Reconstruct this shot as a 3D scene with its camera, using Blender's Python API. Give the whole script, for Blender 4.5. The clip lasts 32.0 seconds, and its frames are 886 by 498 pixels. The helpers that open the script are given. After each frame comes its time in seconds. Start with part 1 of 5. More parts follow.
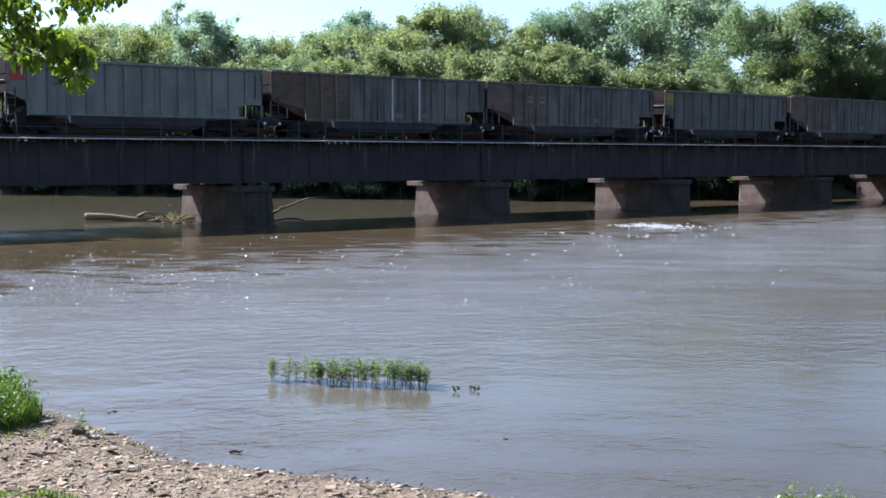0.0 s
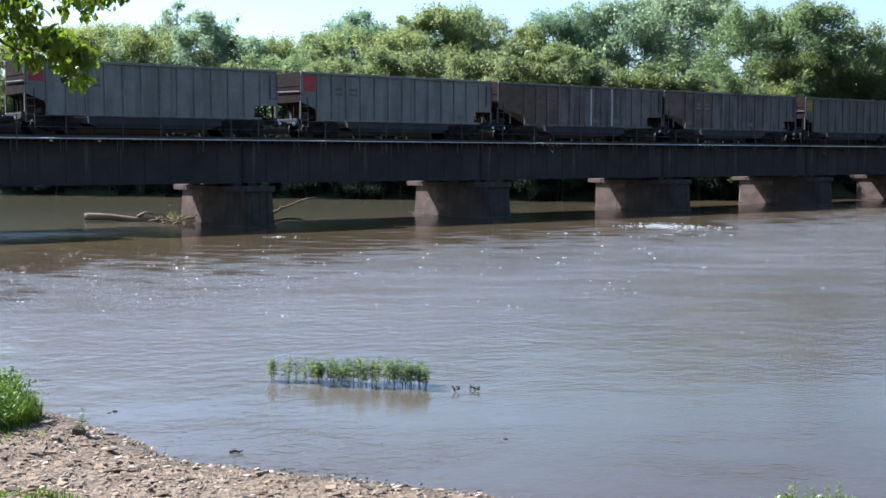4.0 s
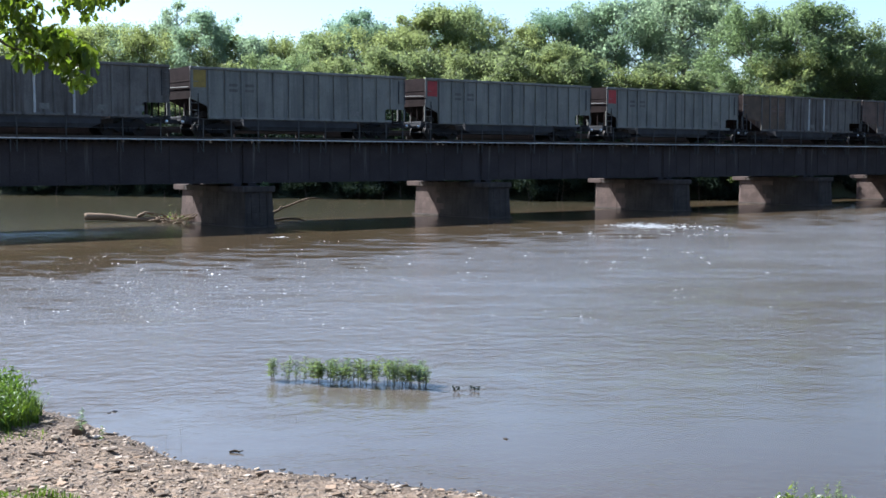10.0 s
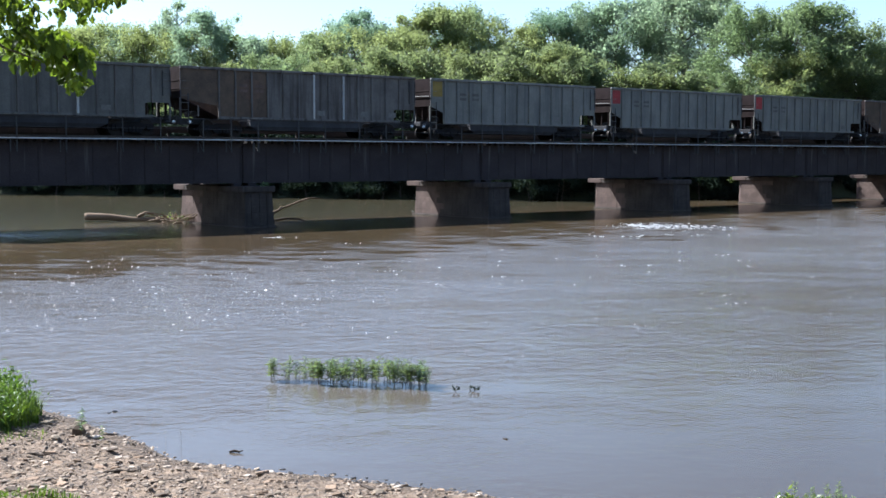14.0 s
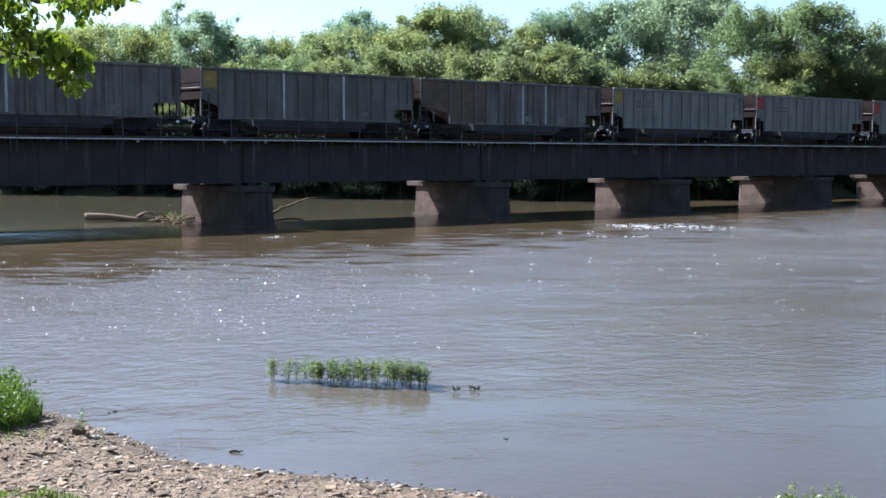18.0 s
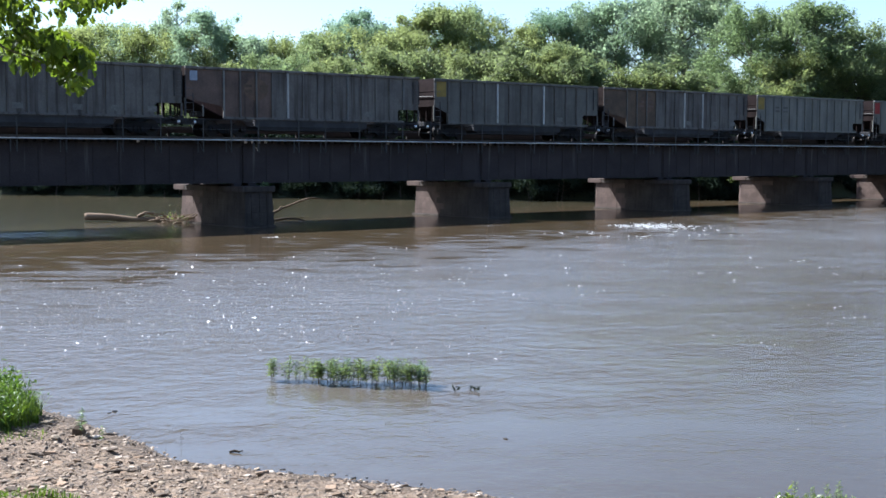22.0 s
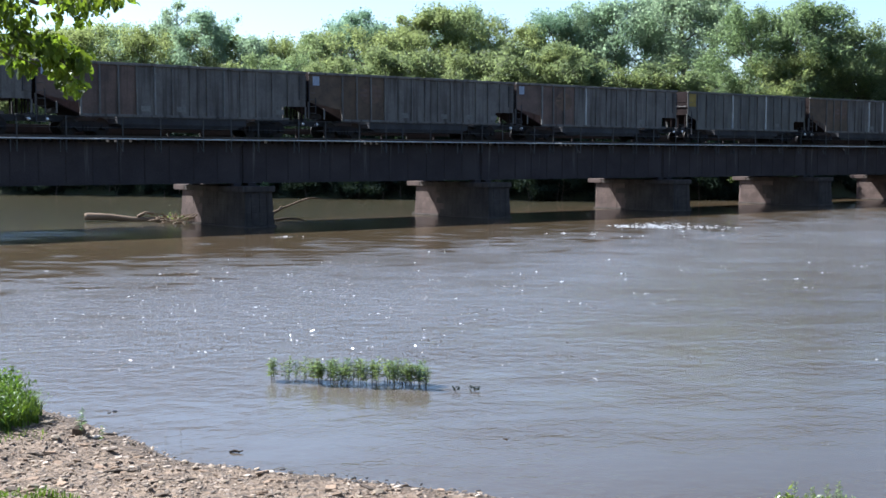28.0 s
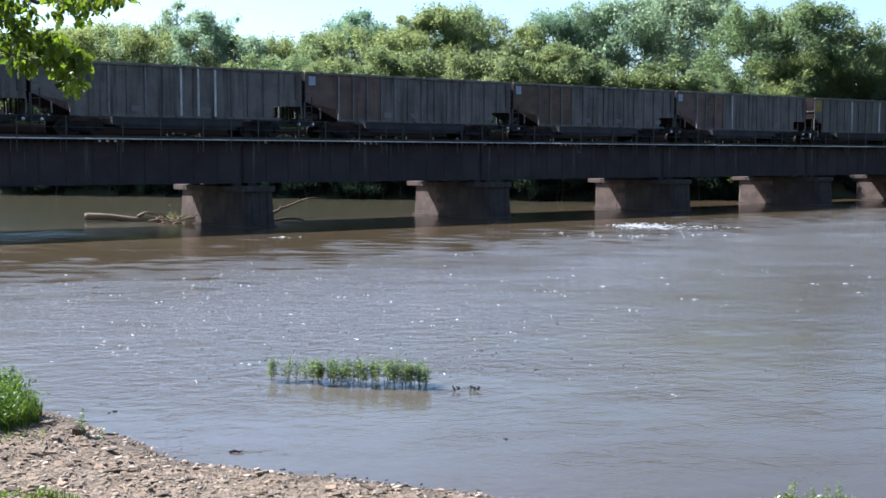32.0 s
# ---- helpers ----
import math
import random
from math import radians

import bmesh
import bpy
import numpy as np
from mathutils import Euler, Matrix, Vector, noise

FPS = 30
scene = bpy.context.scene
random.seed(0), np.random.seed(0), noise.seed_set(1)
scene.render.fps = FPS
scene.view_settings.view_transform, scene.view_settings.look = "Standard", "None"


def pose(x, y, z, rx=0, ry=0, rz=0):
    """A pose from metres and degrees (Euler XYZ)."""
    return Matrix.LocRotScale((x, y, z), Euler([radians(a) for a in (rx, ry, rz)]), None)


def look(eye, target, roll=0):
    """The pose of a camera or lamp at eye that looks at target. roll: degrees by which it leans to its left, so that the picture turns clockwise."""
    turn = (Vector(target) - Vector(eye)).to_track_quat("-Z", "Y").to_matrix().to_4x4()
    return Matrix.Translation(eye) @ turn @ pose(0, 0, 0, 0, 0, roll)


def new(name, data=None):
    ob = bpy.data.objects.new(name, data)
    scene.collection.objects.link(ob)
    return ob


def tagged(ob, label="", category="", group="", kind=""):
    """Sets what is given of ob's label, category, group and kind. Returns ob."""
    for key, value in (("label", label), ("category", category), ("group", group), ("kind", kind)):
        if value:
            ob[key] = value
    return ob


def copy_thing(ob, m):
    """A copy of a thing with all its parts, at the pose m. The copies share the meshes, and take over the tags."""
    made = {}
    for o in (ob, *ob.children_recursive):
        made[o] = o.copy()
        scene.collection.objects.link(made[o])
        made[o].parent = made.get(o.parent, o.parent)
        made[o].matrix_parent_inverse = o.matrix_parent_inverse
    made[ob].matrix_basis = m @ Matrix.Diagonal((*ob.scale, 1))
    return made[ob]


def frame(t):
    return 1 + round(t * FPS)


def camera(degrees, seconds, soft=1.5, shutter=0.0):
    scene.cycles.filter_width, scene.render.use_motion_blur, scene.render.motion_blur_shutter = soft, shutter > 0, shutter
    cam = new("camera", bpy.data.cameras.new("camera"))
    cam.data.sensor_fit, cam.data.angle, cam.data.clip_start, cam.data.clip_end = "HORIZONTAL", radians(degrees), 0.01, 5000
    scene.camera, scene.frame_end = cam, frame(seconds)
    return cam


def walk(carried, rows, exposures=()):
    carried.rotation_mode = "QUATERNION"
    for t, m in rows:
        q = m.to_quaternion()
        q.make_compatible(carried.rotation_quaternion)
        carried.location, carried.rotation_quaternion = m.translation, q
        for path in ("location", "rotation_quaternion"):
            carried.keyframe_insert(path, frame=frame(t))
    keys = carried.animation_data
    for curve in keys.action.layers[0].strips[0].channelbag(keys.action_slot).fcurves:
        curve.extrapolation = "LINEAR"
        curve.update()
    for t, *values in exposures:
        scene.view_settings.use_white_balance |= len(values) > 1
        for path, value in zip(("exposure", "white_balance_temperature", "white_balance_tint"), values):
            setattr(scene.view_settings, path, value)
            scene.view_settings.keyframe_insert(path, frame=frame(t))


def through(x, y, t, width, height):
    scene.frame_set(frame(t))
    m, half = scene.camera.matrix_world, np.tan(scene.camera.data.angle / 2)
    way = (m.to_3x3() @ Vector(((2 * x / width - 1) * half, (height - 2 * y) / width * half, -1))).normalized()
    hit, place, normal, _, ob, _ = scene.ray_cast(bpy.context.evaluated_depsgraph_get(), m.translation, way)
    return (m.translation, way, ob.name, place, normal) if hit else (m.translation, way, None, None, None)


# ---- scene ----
SECONDS = 32.0
EYE = 3.84                      # camera height over the water
cam = camera(40.07, SECONDS, soft=1.55)
PATH = [(0.0, pose(0, 0, EYE, 85.757, 0, 0)), (SECONDS, pose(0, 0, EYE, 85.757, 0, 0))]
walk(cam, PATH, exposures=[(0.0, 1.62, 5480, 9.5), (SECONDS, 1.62, 5480, 9.5)])

# ---------------------------------------------------------------- light
THETA = 37.66                   # the bridge's bearing from the x axis, degrees
ALONG = Vector((math.cos(radians(THETA)), math.sin(radians(THETA)), 0))
ACROSS = Vector((-math.sin(radians(THETA)), math.cos(radians(THETA)), 0))
TO_SUN = (ACROSS * 1.0 - ALONG * 0.52 + Vector((0, 0, 1.15))).normalized()
SUN_EL = math.asin(TO_SUN.z)
SUN_AZ = math.atan2(TO_SUN.x, TO_SUN.y)

world = bpy.data.worlds.new("sky")
scene.world = world
world.use_nodes = True
wn = world.node_tree.nodes
sky = wn.new("ShaderNodeTexSky")
sky.sky_type, sky.sun_disc = "NISHITA", False
sky.sun_elevation, sky.sun_rotation = SUN_EL, SUN_AZ % (2 * math.pi)
sky.air_density, sky.dust_density, sky.ozone_density = 1.0, 1.2, 1.0
wn["Background"].inputs["Strength"].default_value = 0.075
world.node_tree.links.new(sky.outputs[0], wn["Background"].inputs["Color"])

sun_data = bpy.data.lights.new("sun", "SUN")
sun_data.energy, sun_data.angle, sun_data.color = 5.0, radians(0.53), (1.0, 0.94, 0.84)
sun = new("sun", sun_data)
sun.matrix_world = look(TO_SUN * 200, (0, 0, 0))

# ---------------------------------------------------------------- materials


def material(name, rough=0.7, metal=0.0):
    m = bpy.data.materials.new(name)
    m.use_nodes = True
    b = m.node_tree.nodes["Principled BSDF"]
    b.inputs["Roughness"].default_value, b.inputs["Metallic"].default_value = rough, metal
    return m, m.node_tree, b


def node(nt, kind, **values):
    n = nt.nodes.new("ShaderNode" + kind)
    for key, v in values.items():
        n.inputs[key].default_value = v
    return n


def wire(nt, a, b):
    nt.links.new(a, b)


def noise_tex(nt, scale, detail=4.0, rough=0.6, stretch=None, kind="Object", turn=0.0):
    co = nt.nodes.new("ShaderNodeTexCoord")
    n = node(nt, "TexNoise", Scale=scale, Detail=detail, Roughness=rough)
    src = co.outputs[kind]
    if stretch:
        mp = nt.nodes.new("ShaderNodeMapping")
        mp.inputs["Scale"].default_value = stretch
        mp.inputs["Rotation"].default_value = (0, 0, radians(turn))
        wire(nt, src, mp.inputs["Vector"])
        src = mp.outputs[0]
    wire(nt, src, n.inputs["Vector"])
    return n.outputs["Fac"]


def ramp(nt, fac, stops):
    r = nt.nodes.new("ShaderNodeValToRGB")
    while len(r.color_ramp.elements) < len(stops):
        r.color_ramp.elements.new(0.5)
    for e, (p, c) in zip(r.color_ramp.elements, stops):
        e.position, e.color = p, (*c, 1)
    wire(nt, fac, r.inputs["Fac"])
    return r.outputs["Color"]


def mix(nt, fac, a, b, blend="MIX"):
    n = nt.nodes.new("ShaderNodeMix")
    n.data_type, n.blend_type = "RGBA", blend
    for value, sock in ((fac, n.inputs[0]), (a, n.inputs[6]), (b, n.inputs[7])):
        if isinstance(value, (int, float)):
            sock.default_value = value
        elif isinstance(value, tuple):
            sock.default_value = (*value, 1)
        else:
            wire(nt, value, sock)
    return n.outputs[2]


def bump(nt, bsdf, fac, strength, distance):
    b = node(nt, "Bump", Strength=strength, Distance=distance)
    wire(nt, fac, b.inputs["Height"])
    wire(nt, b.outputs[0], bsdf.inputs["Normal"])
    return b


def worn(name, base, dark, rough=0.7, metal=0.0, big=0.8, fine=14.0, stretch=None, relief=0.004, vary=0.12, streak=None, spec=0.25, runs=(3.0, 0.5, 0.72)):
    """A surface with stains, fine grain and a slight difference from piece to piece."""
    m, nt, b = material(name, rough, metal)
    b.inputs["Specular IOR Level"].default_value = spec
    stain = noise_tex(nt, big, 5.0, 0.62, stretch)
    grain = noise_tex(nt, fine, 3.0, 0.6)
    c = ramp(nt, stain, [(0.36, dark), (0.62, base)])
    c = mix(nt, 0.35, c, ramp(nt, grain, [(0.3, tuple(v * 0.55 for v in base)), (0.7, tuple(min(1, v * 1.25) for v in base))]))
    if streak:
        run = noise_tex(nt, runs[0], 3.0, 0.55, (1.0, 1.0, 0.06))
        c = mix(nt, ramp(nt, run, [(runs[1], (0, 0, 0)), (runs[2], (1, 1, 1))]), c, streak)
    info = nt.nodes.new("ShaderNodeObjectInfo")
    hsv = node(nt, "HueSaturation")
    v = node(nt, "MapRange")
    v.inputs["To Min"].default_value, v.inputs["To Max"].default_value = 1 - vary, 1 + vary
    wire(nt, info.outputs["Random"], v.inputs["Value"])
    wire(nt, v.outputs[0], hsv.inputs["Value"])
    wire(nt, c, hsv.inputs["Color"])
    wire(nt, hsv.outputs[0], b.inputs["Base Color"])
    bump(nt, b, grain, 0.5, relief)
    return m


def leafy(name, low, high, through=0.45, gloss=0.45, lit=(1.3, 1.35, 0.62), spec=0.35):
    """Leaves: each one its own tone, half of the light going through."""
    m, nt, b = material(name, gloss)
    geo = nt.nodes.new("ShaderNodeNewGeometry")
    c = ramp(nt, geo.outputs["Random Per Island"], [(0.0, low), (0.55, tuple((a + d) / 2 for a, d in zip(low, high))), (1.0, high)])
    patch = noise_tex(nt, 0.35, 2.0)
    c = mix(nt, patch, c, mix(nt, 1.0, c, (0.75, 0.82, 0.72), "MULTIPLY"))
    info = nt.nodes.new("ShaderNodeObjectInfo")
    c = mix(nt, 1.0, c, ramp(nt, info.outputs["Random"], [(0.0, (0.80, 0.90, 0.95)), (0.5, (1.0, 1.0, 1.0)), (1.0, (1.08, 1.05, 0.90))]), "MULTIPLY")
    wire(nt, c, b.inputs["Base Color"])
    b.inputs["Specular IOR Level"].default_value = spec
    t = nt.nodes.new("ShaderNodeBsdfTranslucent")
    warm = mix(nt, 1.0, c, lit, "MULTIPLY")
    wire(nt, warm, t.inputs["Color"])
    s = nt.nodes.new("ShaderNodeMixShader")
    s.inputs[0].default_value = through
    out = nt.nodes["Material Output"]
    wire(nt, b.outputs[0], s.inputs[1])
    wire(nt, t.outputs[0], s.inputs[2])
    wire(nt, s.outputs[0], out.inputs["Surface"])
    return m


def water_material():
    m, nt, b = material("river water", 0.15)
    mud = noise_tex(nt, 0.05, 4.0, 0.6, (1.0, 0.35, 1.0), turn=THETA)
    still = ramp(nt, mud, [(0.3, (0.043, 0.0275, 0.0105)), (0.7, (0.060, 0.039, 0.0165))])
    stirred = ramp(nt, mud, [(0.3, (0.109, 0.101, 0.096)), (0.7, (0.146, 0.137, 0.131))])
    b.inputs["IOR"].default_value = 1.4
    calm = ramp(nt, noise_tex(nt, 0.09, 3.0, 0.6, (0.6, 1.4, 1.0)), [(0.36, (0.14, 0.14, 0.14)), (0.66, (1, 1, 1))])
    calm = mix(nt, 1.0, calm, ramp(nt, noise_tex(nt, 0.55, 3.0, 0.6, (0.5, 1.0, 1.0)), [(0.38, (0.3, 0.3, 0.3)), (0.6, (1.2, 1.2, 1.2))]), "MULTIPLY")
    swell = noise_tex(nt, 0.5, 3.0, 0.5, (1.0, 1.15, 1.0), turn=10)
    chop = noise_tex(nt, 2.3, 4.0, 0.6, (1.0, 1.0, 1.0), turn=-14)
    fine = noise_tex(nt, 7.0, 3.0, 0.6, (1.0, 1.0, 1.0), turn=20)
    b1 = node(nt, "Bump", Strength=1.0, Distance=0.08)
    b2 = node(nt, "Bump", Strength=1.0, Distance=0.12)
    b3 = node(nt, "Bump", Strength=1.0, Distance=0.02)
    for n, f in ((b1, swell), (b2, chop), (b3, fine)):
        wire(nt, f, n.inputs["Height"])
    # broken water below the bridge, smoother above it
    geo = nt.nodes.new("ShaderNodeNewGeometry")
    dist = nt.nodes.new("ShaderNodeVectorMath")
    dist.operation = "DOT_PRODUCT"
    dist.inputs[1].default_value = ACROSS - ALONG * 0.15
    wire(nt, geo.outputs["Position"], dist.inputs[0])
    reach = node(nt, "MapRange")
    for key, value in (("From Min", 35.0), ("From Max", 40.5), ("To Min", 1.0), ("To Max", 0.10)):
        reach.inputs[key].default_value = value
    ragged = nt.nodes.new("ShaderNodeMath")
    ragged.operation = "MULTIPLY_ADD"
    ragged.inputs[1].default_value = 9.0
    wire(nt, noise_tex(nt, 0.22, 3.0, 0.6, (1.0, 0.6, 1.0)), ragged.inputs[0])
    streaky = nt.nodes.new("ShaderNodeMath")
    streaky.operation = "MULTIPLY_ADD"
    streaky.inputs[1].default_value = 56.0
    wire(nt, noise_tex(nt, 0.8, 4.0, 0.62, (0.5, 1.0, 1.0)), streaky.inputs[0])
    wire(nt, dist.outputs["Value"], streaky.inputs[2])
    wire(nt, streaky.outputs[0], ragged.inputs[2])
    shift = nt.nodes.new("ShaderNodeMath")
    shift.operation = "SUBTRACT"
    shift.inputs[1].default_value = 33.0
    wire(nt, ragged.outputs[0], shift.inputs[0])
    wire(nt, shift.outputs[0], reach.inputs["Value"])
    # a faster tongue of rippled water by the near bank, through the bridge's shade
    side = nt.nodes.new("ShaderNodeVectorMath")
    side.operation = "DOT_PRODUCT"
    side.inputs[1].default_value = ALONG
    wire(nt, geo.outputs["Position"], side.inputs[0])
    edge = node(nt, "MapRange")
    for key, value in (("From Min", 17.0), ("From Max", 26.0), ("To Min", 2.3), ("To Max", 0.0)):
        edge.inputs[key].default_value = value
    wire(nt, side.outputs["Value"], edge.inputs["Value"])
    upper = node(nt, "MapRange")
    for key, value in (("From Min", 57.0), ("From Max", 62.0), ("To Min", 1.0), ("To Max", 0.0)):
        upper.inputs[key].default_value = value
    wire(nt, dist.outputs["Value"], upper.inputs["Value"])
    lower = node(nt, "MapRange")
    for key, value in (("From Min", 46.0), ("From Max", 50.0), ("To Min", 0.0), ("To Max", 1.0)):
        lower.inputs[key].default_value = value
    wire(nt, dist.outputs["Value"], lower.inputs["Value"])
    tongue = edge.outputs[0]
    for other in (upper, lower):
        m1 = nt.nodes.new("ShaderNodeMath")
        m1.operation = "MULTIPLY"
        wire(nt, tongue, m1.inputs[0])
        wire(nt, other.outputs[0], m1.inputs[1])
        tongue = m1.outputs[0]
    broken = nt.nodes.new("ShaderNodeMath")
    broken.operation = "MAXIMUM"
    wire(nt, reach.outputs[0], broken.inputs[0])
    wire(nt, tongue, broken.inputs[1])
    shoal = node(nt, "MapRange")
    for key, value in (("From Min", 9.0), ("From Max", 33.0), ("To Min", 0.29), ("To Max", 1.2)):
        shoal.inputs[key].default_value = value
    wire(nt, dist.outputs["Value"], shoal.inputs["Value"])
    both = nt.nodes.new("ShaderNodeMath")
    both.operation = "MULTIPLY"
    wire(nt, broken.outputs[0], both.inputs[0])
    wire(nt, shoal.outputs[0], both.inputs[1])
    # above the bridge a darker olive base paints in the trees' reflection
    how_far = node(nt, "MapRange")
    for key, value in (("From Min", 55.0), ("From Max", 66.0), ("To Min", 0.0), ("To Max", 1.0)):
        how_far.inputs[key].default_value = value
    wire(nt, dist.outputs["Value"], how_far.inputs["Value"])
    still = mix(nt, how_far.outputs[0], still, ramp(nt, mud, [(0.3, (0.028, 0.0245, 0.0105)), (0.7, (0.042, 0.036, 0.016))]))
    # airy broken water is paler; the pale base also paints in sky reflection
    # the base darkens again towards the near bank
    near_fade = node(nt, "MapRange")
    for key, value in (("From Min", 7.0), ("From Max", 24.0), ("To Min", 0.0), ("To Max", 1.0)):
        near_fade.inputs[key].default_value = value
    wire(nt, dist.outputs["Value"], near_fade.inputs["Value"])
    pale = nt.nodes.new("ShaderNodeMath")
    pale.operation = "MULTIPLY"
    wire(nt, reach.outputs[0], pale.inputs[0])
    wire(nt, near_fade.outputs[0], pale.inputs[1])
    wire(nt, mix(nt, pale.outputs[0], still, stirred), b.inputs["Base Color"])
    force = nt.nodes.new("ShaderNodeMath")
    force.operation = "MULTIPLY"
    wire(nt, calm, force.inputs[0])
    wire(nt, both.outputs[0], force.inputs[1])
    # the current stands up in longer waves where it runs onto the shoal
    rest = nt.nodes.new("ShaderNodeMath")
    rest.operation = "MULTIPLY_ADD"
    rest.inputs[1].default_value, rest.inputs[2].default_value = -7.0, 8.0
    wire(nt, reach.outputs[0], rest.inputs[0])
    stand = nt.nodes.new("ShaderNodeMath")
    stand.operation = "MULTIPLY"
    wire(nt, both.outputs[0], stand.inputs[0])
    wire(nt, rest.outputs[0], stand.inputs[1])
    small = nt.nodes.new("ShaderNodeMath")
    small.operation = "MULTIPLY"
    small.inputs[1].default_value = 0.045
    wire(nt, stand.outputs[0], small.inputs[0])
    wire(nt, small.outputs[0], b1.inputs["Distance"])
    for n in (b2, b3):
        wire(nt, force.outputs[0], n.inputs["Strength"])
    wire(nt, b1.outputs[0], b2.inputs["Normal"])
    wire(nt, b2.outputs[0], b3.inputs["Normal"])
    wire(nt, b3.outputs[0], b.inputs["Normal"])
    return m


def ground_material():
    """Gravel and dried mud by the water on this side; grass higher up, dark earth and grass on the far bank."""
    m, nt, b = material("bank ground", 0.9)
    geo = nt.nodes.new("ShaderNodeNewGeometry")
    sep = nt.nodes.new("ShaderNodeSeparateXYZ")
    wire(nt, geo.outputs["Position"], sep.inputs[0])
    pebble = noise_tex(nt, 8.0, 6.0, 0.66)
    crumb = noise_tex(nt, 42.0, 4.0, 0.6)
    patch = noise_tex(nt, 0.9, 4.0, 0.6)
    gravel = ramp(nt, pebble, [(0.36, (0.066, 0.042, 0.026)), (0.48, (0.20, 0.134, 0.084)), (0.62, (0.39, 0.275, 0.18))])
    gravel = mix(nt, 0.25, gravel, ramp(nt, patch, [(0.3, (0.11, 0.07, 0.04)), (0.7, (0.29, 0.20, 0.118))]))
    gravel = mix(nt, 0.2, gravel, ramp(nt, crumb, [(0.3, (0.04, 0.03, 0.022)), (0.7, (0.28, 0.225, 0.17))]))
    grass = ramp(nt, pebble, [(0.3, (0.03, 0.05, 0.014)), (0.7, (0.08, 0.11, 0.03))])
    high = node(nt, "MapRange")
    high.inputs["From Min"].default_value, high.inputs["From Max"].default_value = 0.9, 1.4
    wire(nt, sep.outputs["Z"], high.inputs["Value"])
    c = mix(nt, high.outputs[0], gravel, grass)
    over = node(nt, "MapRange")
    over.inputs["From Min"].default_value, over.inputs["From Max"].default_value = 45.0, 55.0
    wire(nt, sep.outputs["Y"], over.inputs["Value"])
    c = mix(nt, over.outputs[0], c, mix(nt, patch, grass, (0.06, 0.05, 0.032)))
    wet = node(nt, "MapRange")
    wet.inputs["From Min"].default_value, wet.inputs["From Max"].default_value = 0.015, 0.09
    wire(nt, sep.outputs["Z"], wet.inputs["Value"])
    c = mix(nt, wet.outputs[0], mix(nt, 1.0, c, (0.42, 0.40, 0.38), "MULTIPLY"), c)
    wire(nt, c, b.inputs["Base Color"])
    bump(nt, b, mix(nt, 0.4, pebble, crumb), 1.0, 0.15)
    return m


def pebble_material():
    m, nt, b = material("mixed pebbles", 0.85)
    geo = nt.nodes.new("ShaderNodeNewGeometry")
    c = ramp(nt, geo.outputs["Random Per Island"], [(0.0, (0.06, 0.04, 0.027)), (0.35, (0.17, 0.115, 0.075)), (0.8, (0.30, 0.215, 0.145)), (1.0, (0.46, 0.36, 0.27))])
    grain = noise_tex(nt, 40.0, 3.0)
    wire(nt, mix(nt, 0.3, c, ramp(nt, grain, [(0.3, (0.05, 0.04, 0.03)), (0.7, (0.3, 0.25, 0.19))])), b.inputs["Base Color"])
    bump(nt, b, grain, 0.4, 0.01)
    return m


